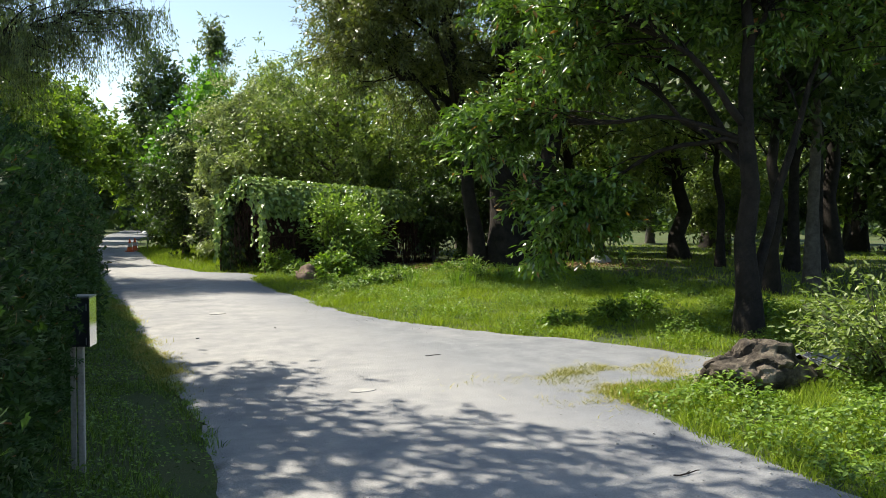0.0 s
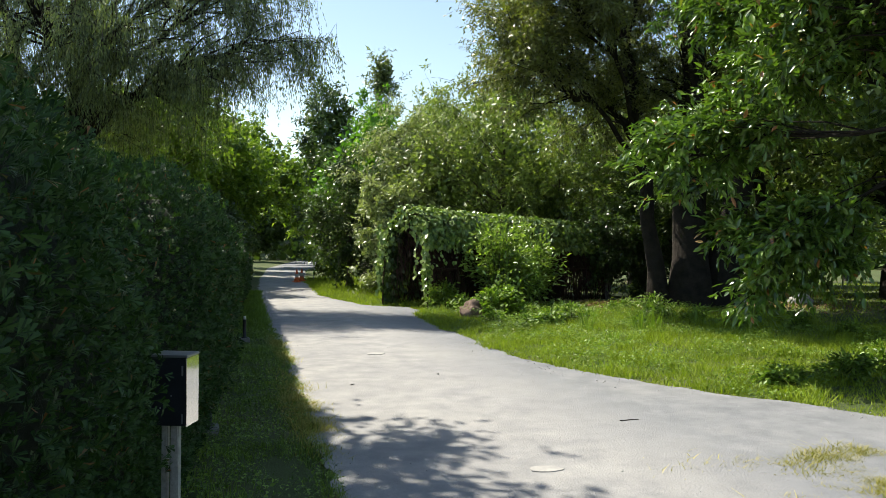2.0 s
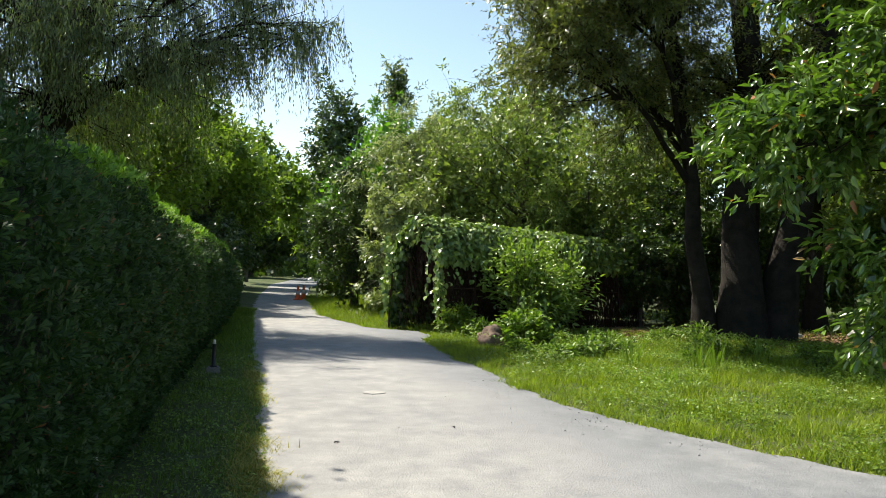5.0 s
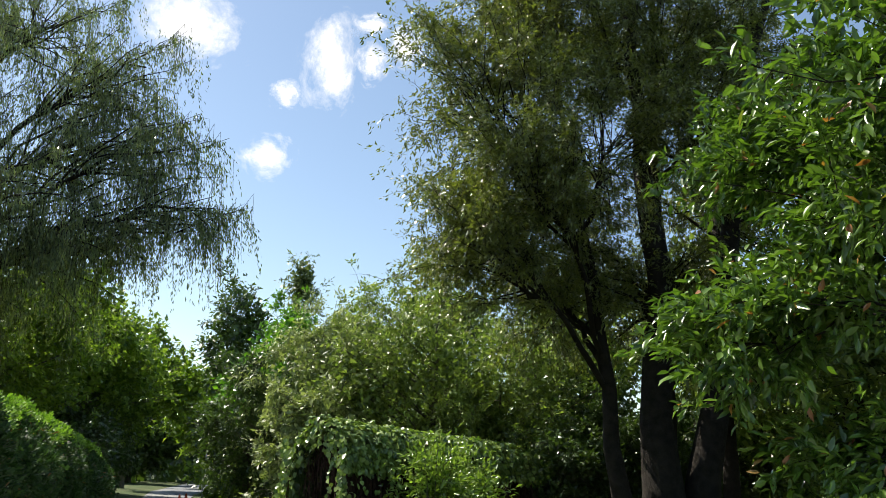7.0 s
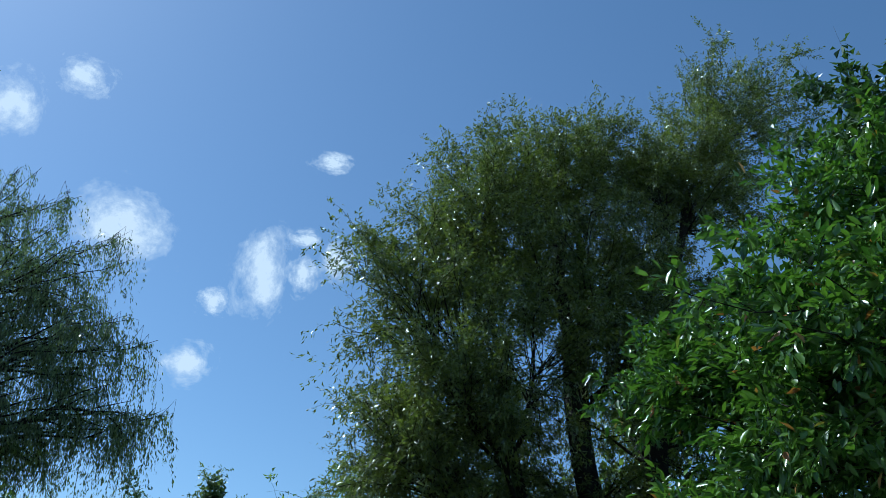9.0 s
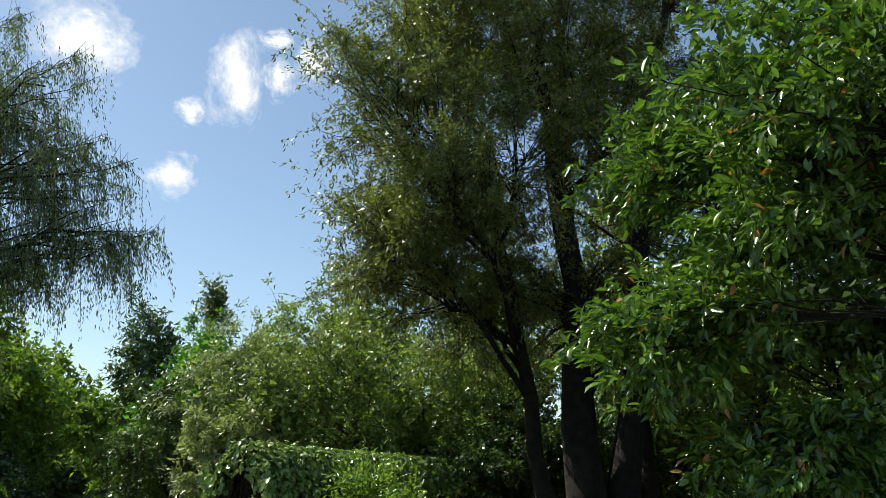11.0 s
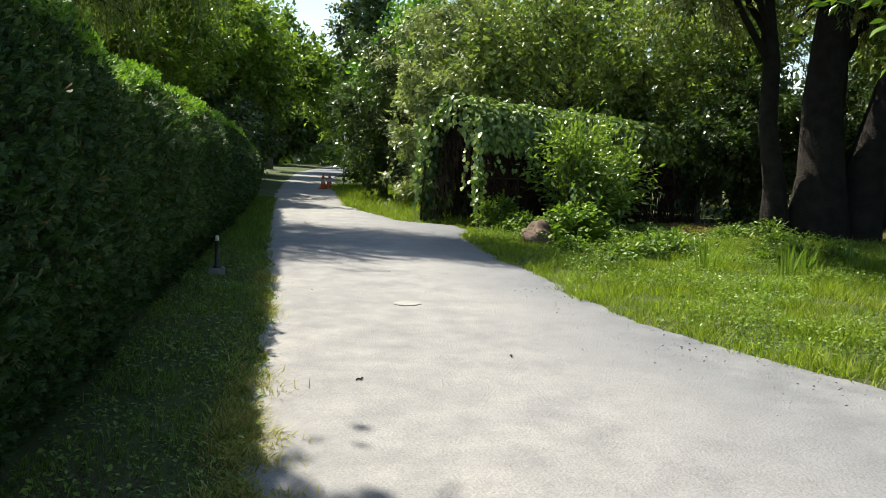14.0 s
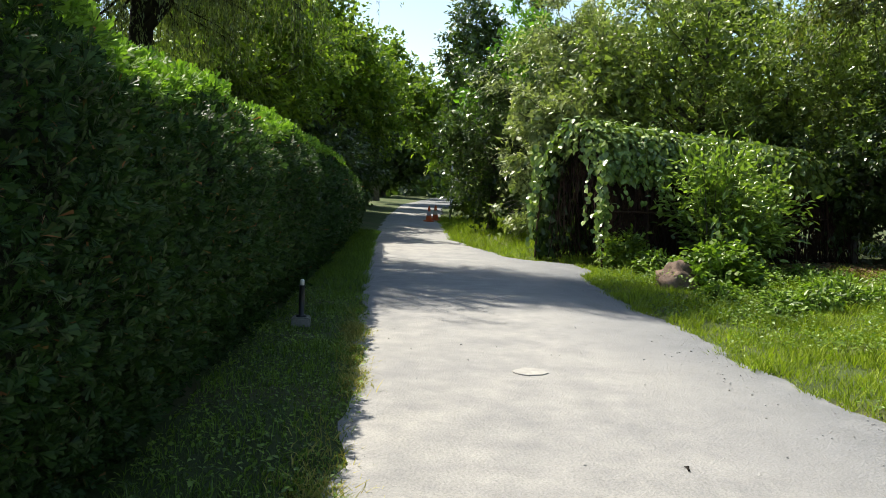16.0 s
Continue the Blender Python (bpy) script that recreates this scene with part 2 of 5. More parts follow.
def box_bm(x0, x1, y0, y1, z0, z1, bevel=0.0):
    bm = bmesh.new()
    bmesh.ops.create_cube(bm, size=1, matrix=Matrix.LocRotScale(((x0 + x1) / 2, (y0 + y1) / 2, (z0 + z1) / 2), None, (x1 - x0, y1 - y0, z1 - z0)))
    if bevel:
        bmesh.ops.bevel(bm, geom=bm.edges[:], offset=bevel, segments=2, affect="EDGES")
    return bm


def lathe(profile, seg=24):
    """(radius, height) pairs turned about z."""
    V, T = [], []
    for r, z in profile:
        for k in range(seg):
            a = 2 * math.pi * k / seg
            V.append((r * math.cos(a), r * math.sin(a), z))
    for i in range(len(profile) - 1):
        for k in range(seg):
            a, b = i * seg + k, i * seg + (k + 1) % seg
            T += [(a, b, b + seg), (a, b + seg, a + seg)]
    return V, T


def unit(a):
    return a / np.maximum(np.linalg.norm(a, axis=-1, keepdims=True), 1e-9)


def tubes(P, R, seg):
    """Tapered tubes: P (n, k, 3) points, R (n, k) radii."""
    n, k = R.shape
    t = unit(np.gradient(P, axis=1))
    ref = np.where(np.abs(t[..., 2:3]) > 0.8, np.array([1.0, 0.3, 0]), np.array([0, 0.1, 1.0]))
    u = unit(np.cross(t, ref))
    v = np.cross(t, u)
    a = np.arange(seg) * 2 * np.pi / seg
    V = P[:, :, None] + R[:, :, None, None] * (np.cos(a)[:, None] * u[:, :, None] + np.sin(a)[:, None] * v[:, :, None])
    i = np.arange(n)[:, None, None] * k * seg + np.arange(k - 1)[None, :, None] * seg
    s = np.arange(seg)[None, None, :]
    s2 = (s + 1) % seg
    q = np.stack([i + s, i + s2, i + seg + s2, i + seg + s], -1).reshape(-1, 4)
    return V.reshape(-1, 3), np.concatenate([q[:, [0, 1, 2]], q[:, [0, 2, 3]]])


def join(*pairs):
    V, T, o = [], [], 0
    for v, t in pairs:
        V.append(np.asarray(v, float).reshape(-1, 3))
        T.append(np.asarray(t, int).reshape(-1, 3) + o)
        o += len(V[-1])
    return np.concatenate(V), np.concatenate(T)


def leaves(rng, P, D, N, length, width, four=False, cup=0.15):
    """Folded leaves at P along D, facing N. four: six-sided outline, else a diamond."""
    n = len(P)
    D = unit(D)
    S = unit(np.cross(D, N))
    N = np.cross(S, D)
    L = (length * rng.uniform(0.65, 1.25, n))[:, None]
    W = (width * rng.uniform(0.7, 1.2, n))[:, None] * 0.5
    if four == "fine":
        V = np.stack([P, P + D * L * 0.5 + S * W * 1.5, P + D * L - S * W * 0.5 - N * L * 0.1], 1)
        return V.reshape(-1, 3), np.arange(n * 3).reshape(-1, 3)
    if not four:
        V = np.stack([P, P + D * L * 0.45 + S * W + N * W * cup * 2, P + D * L - N * L * 0.12, P + D * L * 0.45 - S * W + N * W * cup * 2], 1)
        i = np.arange(n)[:, None] * 4
        return V.reshape(-1, 3), np.concatenate([i + [0, 1, 2], i + [0, 2, 3]])
    V = np.stack([P, P + D * L * 0.28 + S * W * 0.85 + N * W * cup, P + D * L * 0.6 + S * W * 0.9 + N * W * cup, P + D * L - N * L * 0.15,
                  P + D * L * 0.6 - S * W * 0.9 + N * W * cup, P + D * L * 0.28 - S * W * 0.85 + N * W * cup], 1)
    i = np.arange(n)[:, None] * 6
    return V.reshape(-1, 3), np.concatenate([i + [0, 1, 2], i + [0, 2, 3], i + [0, 3, 4], i + [0, 4, 5]])


def lerp_knots(v, knots):
    k = np.array(knots, float)
    return np.interp(v, k[:, 0], k[:, 1])


def wobble(x, y, s, seed=0.0):
    """Smooth noise over the plan, about -1 to 1."""
    return (np.sin(x * s + 1.7 * np.sin(y * s * 0.7 + seed) + seed) + np.sin(y * s * 1.3 + 1.3 * np.sin(x * s * 0.9 - seed))) * 0.5


# ---- plan ----
ROAD_LEFT = [(-20, -0.9), (0, -0.6), (4, -0.3), (5, 0.0), (7, 0.06), (9, 0.08), (10.5, 0.14), (12.5, 0.22), (15, 0.22), (19, 0.24), (25, 0.4), (35, 0.9), (48, 2.0), (70, 6)]
ROAD_RIGHT = [(-20, 3.6), (0, 3.2), (2.5, 3.24), (3.4, 3.36), (4.1, 3.5), (5.1, 3.6), (5.5, 4.3), (6.0, 6.0), (7, 5.7), (8, 5.2), (8.6, 4.7), (9.5, 4.28), (10.5, 3.8),
              (11.6, 3.5), (13.1, 3.38), (14.1, 3.5), (15.8, 3.38), (18.5, 3.55), (19.5, 3.95), (20.5, 3.9), (20.9, 3.1), (21.3, 2.9), (25, 2.2), (30, 2.5), (33, 2.6), (45, 3.8), (70, 9)]
SIDE_LOW = [(3.5, 5.1), (4.7, 5.35), (6.5, 4.95), (10, 4.2), (22, 2.6)]
SIDE_HIGH = [(5, 7.0), (6, 6.05), (7, 5.95), (9, 5.8), (12, 5.5), (22, 4.6)]
HEDGE_FRONT = [(-12, -2.3), (-2, -1.62), (0, -1.30), (2, -1.12), (3, -1.07), (4.3, -1.02), (5.2, -0.80), (6.2, -0.72), (8, -0.70), (10.7, -0.60), (14, -0.47), (17, -0.28), (22, 0.0), (27, 0.12), (33, 0.2)]


def road_depth(x, y):
    """How far (x, y) lies inside the gravel, in metres; negative outside."""
    main = np.minimum(x - lerp_knots(y, ROAD_LEFT), lerp_knots(y, ROAD_RIGHT) - x)
    side = np.minimum(np.minimum(y - lerp_knots(x, SIDE_LOW), lerp_knots(x, SIDE_HIGH) - y), x - 3.6)
    return np.maximum(main, side) + 0.05 * wobble(x, y, 4.0) + 0.03 * wobble(x, y, 11.0, 2.0)


def ground_z(x, y):
    out = np.clip(-road_depth(x, y) - 0.1, 0, 4)
    bank = 0.24 * np.clip((-0.3 - x) / 0.55, 0, 1) * np.clip((y - 1.0) / 1.5, 0, 1) * np.clip((8.0 - y) / 2.5, 0, 1) * (x > -3)
    return bank - 0.03 + 0.05 * np.minimum(out, 1.0) + 0.03 * wobble(x, y, 0.9) * np.minimum(out, 1)


def make_ground():
    ax = np.concatenate([-np.geomspace(1500, 26, 10), np.arange(-25, 36, 0.5), np.geomspace(37, 1500, 10)])
    ay = np.concatenate([-np.geomspace(1500, 16, 10), np.arange(-15, 62, 0.5), np.geomspace(63, 1500, 10)])
    X, Y = np.meshgrid(ax, ay)
    V = np.stack([X, Y, ground_z(X, Y)], -1).reshape(-1, 3)
    w, h = len(ax), len(ay)
    i = (np.arange(h - 1)[:, None] * w + np.arange(w - 1)[None]).ravel()
    T = np.concatenate([np.stack([i, i + 1, i + w + 1], -1), np.stack([i, i + w + 1, i + w], -1)])
    tagged(link_mesh("ground", V, T, SOIL, smooth=True), "green turf and soil ground beside the gravel road", "ground", kind="structure")


def make_road():
    st = 0.14
    ax, ay = np.arange(-1.5, 21, st), np.arange(-16, 66, st)
    X, Y = np.meshgrid(ax, ay)
    s = road_depth(X, Y)
    e = 0.02
    gx, gy = (road_depth(X + e, Y) - s) / e, (road_depth(X, Y + e) - s) / e
    g2 = np.maximum(gx * gx + gy * gy, 0.25)
    out = s < 0
    X2, Y2 = np.where(out, X + np.clip(-s * gx / g2, -st, st), X), np.where(out, Y + np.clip(-s * gy / g2, -st, st), Y)
    Z = 0.004 * wobble(X, Y, 3.0) + 0.006 * wobble(X, Y, 0.7, 1.0) - np.clip(0.12 - s, 0, 0.12) * 0.12
    V = np.stack([X2, Y2, Z], -1).reshape(-1, 3)
    w, h = len(ax), len(ay)
    keep = (s[:-1, :-1] > 0) | (s[1:, :-1] > 0) | (s[:-1, 1:] > 0) | (s[1:, 1:] > 0)
    i = (np.arange(h - 1)[:, None] * w + np.arange(w - 1)[None])[keep]
    T = np.concatenate([np.stack([i, i + 1, i + w + 1], -1), np.stack([i, i + w + 1, i + w], -1)])
    used, inv = np.unique(T, return_inverse=True)
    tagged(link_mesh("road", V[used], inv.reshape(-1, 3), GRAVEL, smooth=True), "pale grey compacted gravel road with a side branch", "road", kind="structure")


make_ground()
make_road()

# ---- hedge ----
def hedge_point(y, u, inset=0.0):
    """Point of the hedge's skin: u from 0 (foot) over the rounded shoulder to 1 (back of the top), and its outward normal."""
    f = lerp_knots(y, HEDGE_FRONT)
    H = np.interp(y, (4, 7, 10, 16, 22), (2.10, 2.04, 1.94, 1.82, 1.65)) + 0.03 * np.sin(y * 0.9) + 0.02 * np.sin(y * 2.3)
    H = H * np.interp(y, (20, 26.3, 27.2), (1, 0.8, 0.4))
    R = 0.50
    s = u * (H - R + R * np.pi / 2 + 1.1)
    a = np.clip((s - (H - R)) / R, 0, np.pi / 2)
    flat = np.clip(s - (H - R) - R * np.pi / 2, 0, 9)
    low = np.minimum(s, H - R)
    x = f - 0.27 * np.clip(1 - low / 0.8, 0, 1) ** 1.3 - R * (1 - np.cos(a)) - flat
    z = low + R * np.sin(a)
    b = 0.06 * wobble(y, z * 1.2 + x, 2.1) + 0.04 * wobble(y, z + x, 6.3, 1.0) + 0.05 * wobble(y * 1.3, z * 0.8 - x, 15.0, 2.0) + 0.02 * wobble(y, z - x, 33.0, 4.0) - inset
    nx, nz = np.cos(a), np.sin(a)
    return np.stack([x + nx * b, y, z + nz * b], -1), np.stack([nx, np.zeros_like(nx), nz], -1)


def make_hedge():
    root = thing("hedge", (-1.5, 10, 0), "tall clipped dark green conifer hedge with rounded top", "hedge")
    ys, us = np.arange(-12, 27.3, 0.12), np.linspace(0, 1, 34)
    Y, U = np.meshgrid(ys, us)
    P, _ = hedge_point(Y.ravel(), U.ravel(), 0.17)
    w, h = len(ys), len(us)
    i = (np.arange(h - 1)[:, None] * w + np.arange(w - 1)[None]).ravel()
    T = np.concatenate([np.stack([i, i + 1, i + w + 1], -1), np.stack([i, i + w + 1, i + w], -1)])
    # back side and ends
    k = len(P)
    top = P[-w:]
    back = top.copy()
    back[:, 2] = 0
    ib = np.arange(w - 1)
    Tb = np.concatenate([np.stack([ib + k - w, ib + 1 + k - w, ib + 1 + k], -1), np.stack([ib + k - w, ib + 1 + k, ib + k], -1)])
    c0 = len(P) + w
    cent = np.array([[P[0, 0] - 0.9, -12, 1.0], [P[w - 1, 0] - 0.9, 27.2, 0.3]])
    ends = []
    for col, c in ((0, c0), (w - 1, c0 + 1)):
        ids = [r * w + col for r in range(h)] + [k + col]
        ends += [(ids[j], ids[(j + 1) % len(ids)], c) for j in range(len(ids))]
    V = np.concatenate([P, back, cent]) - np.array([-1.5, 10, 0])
    # Inner sheet behind the sprays, coloured dark so the clefts look shaded.
    link_mesh("body", V, np.concatenate([T, Tb, np.array(ends)]), HEDGE_INNER_SHADE, root)
    rng = np.random.default_rng(5)
    # flat fan-shaped sprays, denser where the path runs close by
    spans = ((-12, 1, 90), (1, 7, 1500), (7, 14, 1500), (14, 20, 800), (20, 27.2, 450))
    ally, allu = [], []
    for a, b, dens in spans:
        n = int((b - a) * 4.1 * dens)
        ally.append(rng.uniform(a, b, n))
        allu.append(rng.uniform(0.0, 0.86, n) ** 1.05)
    y, u = np.concatenate(ally), np.concatenate(allu)
    P, N = hedge_point(y, u, 0.0)
    # Painted sun: shoulder sprays beyond 8.3 m stand out and take the lighter colour.
    sun_band = (u > 0.56 + 0.03 * np.sin(y * 1.7)) & (y > 8.3) & (rng.uniform(0, 1, len(y)) < 0.8)
    P = P + N * np.where(sun_band, rng.uniform(0.0, 0.05, len(y)), -0.19 * rng.uniform(0, 1, len(y)) ** 1.3)[:, None]
    n = len(P)
    D = unit(N * rng.uniform(0.35, 1.0, n)[:, None] + rng.normal(0, 0.5, (n, 3)) + np.array([0, 0, 0.30]))
    S = unit(np.cross(D, rng.normal(0, 1, (n, 3)) + N * 0.6))
    Q = np.cross(S, D)
    L = rng.uniform(0.040, 0.078, n)[:, None] * np.interp(y, (4, 8, 14, 18), (0.62, 0.9, 1.1, 1.5))[:, None] * np.where(sun_band, 1.25, 1.0)[:, None]
    # narrow fingers fan out from each spray's stalk
    verts = []
    fingers = ((0.0, 0.0, 1.0), (0.12, 0.5, 0.72), (0.12, -0.5, 0.72), (0.35, 0.62, 0.5), (0.35, -0.62, 0.5))
    for start, side, ln in fingers:
        d = unit(D + S * side * 1.2 - Q * 0.2)
        c = np.cross(d, Q)
        base = P + D * L * start
        verts += [base, base + d * L * ln + c * L * 0.085 - Q * L * 0.06, base + d * L * ln * 0.9 - c * L * 0.085 - Q * L * 0.14]
    m = len(verts)
    V = np.stack(verts, 1).reshape(-1, 3)
    V = V.reshape(n, m, 3) - np.array([-1.5, 10, 0])
    for nm, pick, mt, lab in (("foliage", ~sun_band, HEDGE_LEAF, ""), ("sun_band_sprays", sun_band, HEDGE_SUN_TINT, "shoulder sprays coloured lighter for the sun on the hedge")):
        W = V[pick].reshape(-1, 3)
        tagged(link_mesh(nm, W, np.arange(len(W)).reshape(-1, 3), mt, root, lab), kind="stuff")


make_hedge()

# ---- trees ----
def clumping(P, size, seed):
    """Smooth noise in space, about -1 to 1, that gathers leaves into clumps of that size."""
    r = np.random.default_rng(seed + 900)
    v = np.zeros(len(P))
    for _ in range(5):
        d = unit(r.normal(0, 1, 3)) * 2 * np.pi / (size * r.uniform(0.7, 1.6))
        v += np.sin(P @ d + r.uniform(0, 6.28) + 1.2 * np.sin(P @ d[[1, 2, 0]] * 0.6))
    return v / 2.4


def crown_tree(name, base, label, trunks, lobes, twigs, per_twig, leaf, mat, bark, seed, twig_len=0.7, droop=0.1, strand=0.0, four="fine", bow=0.15, fork=2.5, up=0.35, category="tree"):
    """trunks: (foot x, y, top x, y, z, radius); lobes: (x, y, z, rx, ry, rz, branches), about the foot. Each lobe is a limb whose branches fan out to the lobe's skin."""
    rng = np.random.default_rng(seed)
    root = thing(name, base, label, category)
    wood, stems = [], []
    s = np.linspace(0, 1, 10)
    for fx, fy, tx, ty, tz, r0 in trunks:
        p = np.stack([fx + (tx - fx) * s ** 1.3, fy + (ty - fy) * s ** 1.3, -0.12 + (tz + 0.12) * s], -1)
        p[2:-1, :2] += rng.normal(0, r0 * 0.28, (7, 2))
        r = r0 * (1 - 0.78 * s)
        r[0] *= 1.5
        r[1] *= 1.12
        wood.append(tubes(p[None], r[None], 14))
        stems.append((p, r))
    subs, radii = [], []
    for lx, ly, lz, rx, ry, rz, n in lobes:
        c, rad = np.array([lx, ly, lz]), np.array([rx, ry, rz])
        p, r = min(stems, key=lambda q: np.hypot(*(q[0][-1, :2] - c[:2])) + np.hypot(*(q[0][3, :2] - c[:2])) * 0.3)
        hd = np.hypot(*(c[:2] - p[4, :2]))
        z0 = np.clip(lz - rz * 0.6 - 0.55 * hd, fork * rng.uniform(0.9, 1.2), p[-1, 2] * 0.95)
        a = np.array([np.interp(z0, p[:, 2], p[:, k]) for k in range(3)])
        ra = np.interp(z0, p[:, 2], r) * 0.62 * min(1.0, 0.4 + 0.22 * rx)
        e = c + np.array([0, 0, 0.1 * rz])
        span = np.linalg.norm(e - a)
        m = (a + e) / 2 + np.array([0, 0, bow * span]) + rng.normal(0, 0.06 * span, 3)
        q = np.linspace(0, 1, 10)[:, None]
        L = (1 - q) ** 2 * a + 2 * q * (1 - q) * m + q * q * e
        L[1:-1] += rng.normal(0, 0.018 * span, (8, 3))
        wood.append(tubes(L[None], (ra * (1 - 0.75 * q[:, 0]))[None], 8))
        t = rng.uniform(0.4, 1.0, n) * 9
        i0 = np.minimum(t.astype(int), 8)
        A = L[i0] + (L[i0 + 1] - L[i0]) * (t - i0)[:, None]
        E = c + unit(rng.normal(0, 1, (n, 3)) + np.array([0, 0, up])) * rad * rng.uniform(0.6, 1.0, n)[:, None] ** 0.7
        ln = np.linalg.norm(E - A, axis=1)[:, None]
        M = (A + E) / 2 + rng.normal(0, 0.07, (n, 3)) * ln + np.array([0, 0, 0.10]) * ln
        q = np.linspace(0, 1, 6)[None, :, None]
        S = (1 - q) ** 2 * A[:, None] + 2 * q * (1 - q) * M[:, None] + q * q * E[:, None]
        S[:, 1:-1] += rng.normal(0, 0.02, (n, 4, 3)) * ln[:, None]
        subs.append(S)
        radii.append(np.clip(ra * (1 - 0.75 * t / 9) * 0.5, 0.012, 0.07)[:, None] * np.linspace(1, 0.2, 6))
    S, R = np.concatenate(subs), np.concatenate(radii)
    wood.append(tubes(S, R, 5))
    n = len(S) * twigs
    li = np.repeat(np.arange(len(S)), twigs)
    t = rng.uniform(0.35, 1.0, n) * 5
    i0 = np.minimum(t.astype(int), 4)
    A = S[li, i0] + (S[li, i0 + 1] - S[li, i0]) * (t - i0)[:, None]
    d = unit(unit(S[li, i0 + 1] - S[li, i0]) * 0.6 + rng.normal(0, 0.55, (n, 3)) + np.array([0, 0, 0.2 - droop]))
    tl = twig_len * rng.uniform(0.5, 1.25, n)[:, None]
    B = A + d * tl * 0.55
    E = B + unit(d * (1 - min(strand, 0.9)) + np.array([0, 0, -0.2 - droop - strand * 2])) * tl * (0.45 + strand)
    wood.append(tubes(np.stack([A, B, E], 1)[::3], np.array([[0.007, 0.004, 0.0015]]) * np.ones((len(A[::3]), 1)), 3))
    V, T = join(*wood)
    link_mesh("trunk", V, T, bark, root, smooth=True)
    ti = np.repeat(np.arange(n), per_twig)
    q = rng.uniform(0.02, 1.0, len(ti))[:, None]
    P = (1 - q) ** 2 * A[ti] + 2 * q * (1 - q) * B[ti] + q * q * E[ti] + rng.normal(0, 0.015 + leaf[0] * 0.2, (len(ti), 3))
    D = unit(E[ti] - A[ti]) * 0.7 + rng.normal(0, 0.5, (len(ti), 3)) + np.array([0, 0, -0.2 - droop - strand])
    V, T = leaves(rng, P, D, rng.normal(0, 0.5, (len(ti), 3)) + np.array([0, 0, 0.9]), leaf[0], leaf[1], four)
    tagged(link_mesh("crown", V, T, mat, root), kind="stuff")
    return root


def tree(name, base, label, height, fork, radius, lobes, limbs, twigs, per_twig, leaf, mat, bark, seed, droop=0.0, lean=(0, 0), stems=1, four=False,
         twig_len=0.9, category="tree", group="", strand=0.0, flare=1.5, core=0):
    """lobes: (dx, dy, z, rx, ry, rz) ellipsoids of the crown about the foot. leaf: (length, width)."""
    rng = np.random.default_rng(seed)
    base = np.array(base, float)
    root = thing(name, tuple(base), label, category, group)
    lob = np.array(lobes, float)
    wood = []
    trunk_pts = []
    for st in range(stems):
        a = 2 * np.pi * st / max(stems, 1) + 0.6
        foot = np.array([math.cos(a), math.sin(a), 0]) * (radius * 1.3 if stems > 1 else 0)
        tgt = lob[st % len(lob)]
        k = 9
        s = np.linspace(0, 1, k)[:, None]
        end = np.array([tgt[0] * 0.7 + lean[0], tgt[1] * 0.7 + lean[1], min(height * 0.86, tgt[2] + tgt[5] * 0.45)])
        p = foot * (1 - s) + end * s
        p[:, :2] = foot[:2] * (1 - s) + end[:2] * s ** (1.0 if stems > 1 else 1.5)
        p[1:, :2] += rng.normal(0, radius * 0.35, (k - 1, 2))
        p[0, 2] = -0.12
        r = radius * (0.75 if stems > 1 else 1) * (1 - 0.88 * s[:, 0])
        r[0] *= flare
        wood.append(tubes(p[None], r[None], 12))
        trunk_pts.append((p, r))
    vol = (lob[:, 3] * lob[:, 4] * lob[:, 5]) ** 0.45
    which = rng.choice(len(lob), limbs, p=vol / vol.sum())
    dirs = unit(rng.normal(0, 1, (limbs, 3)))
    C = lob[which, :3] + dirs * lob[which, 3:] * (rng.uniform(0.05, 1, limbs) ** 0.42)[:, None]
    P0, R0 = np.zeros((limbs, 3)), np.zeros(limbs)
    for j in range(limbs):
        p, r = trunk_pts[rng.integers(stems)]
        hd = np.hypot(*(C[j, :2] - p[0, :2]))
        z = np.clip(C[j, 2] - hd * rng.uniform(0.35, 0.8), fork * rng.uniform(0.85, 1.9), p[-1, 2] * 0.97)
        P0[j] = [np.interp(z, p[:, 2], p[:, c]) for c in range(3)]
        R0[j] = np.interp(z, p[:, 2], r) * rng.uniform(0.15, 0.45)
    span = np.linalg.norm(C - P0, axis=1)
    mid = (P0 + C) / 2 + np.stack([rng.normal(0, 0.08, limbs) * span, rng.normal(0, 0.08, limbs) * span, span * rng.uniform(0.02, 0.26, limbs)], -1)
    k = 7
    s = np.linspace(0, 1, k)[None, :, None]
    PB = (1 - s) ** 2 * P0[:, None] + 2 * s * (1 - s) * mid[:, None] + s ** 2 * C[:, None]
    PB[:, 1:-1] += rng.normal(0, 0.018, (limbs, k - 2, 3)) * span[:, None, None]
    RB = np.maximum(R0[:, None] * (1 - 0.9 * np.linspace(0, 1, k)[None]) , 0.006)
    wood.append(tubes(PB, RB, 6))
    # twigs
    nt = limbs * twigs
    li = np.repeat(np.arange(limbs), twigs)
    s = rng.uniform(0.3, 1.0, nt)
    f = s * (k - 1)
    i0 = np.minimum(f.astype(int), k - 2)
    w = (f - i0)[:, None]
    A = PB[li, i0] * (1 - w) + PB[li, i0 + 1] * w
    ld = unit(PB[li, i0 + 1] - PB[li, i0])
    d = unit(ld * 0.6 + rng.normal(0, 0.75, (nt, 3)) + np.array([0, 0, 0.15 - droop]))
    tl = twig_len * rng.uniform(0.5, 1.3, nt)[:, None]
    B = A + d * tl * 0.55
    E = B + unit(d * (1 - min(strand, 0.85)) + np.array([0, 0, -0.25 - droop - strand * 1.6])) * tl * (0.5 + strand)
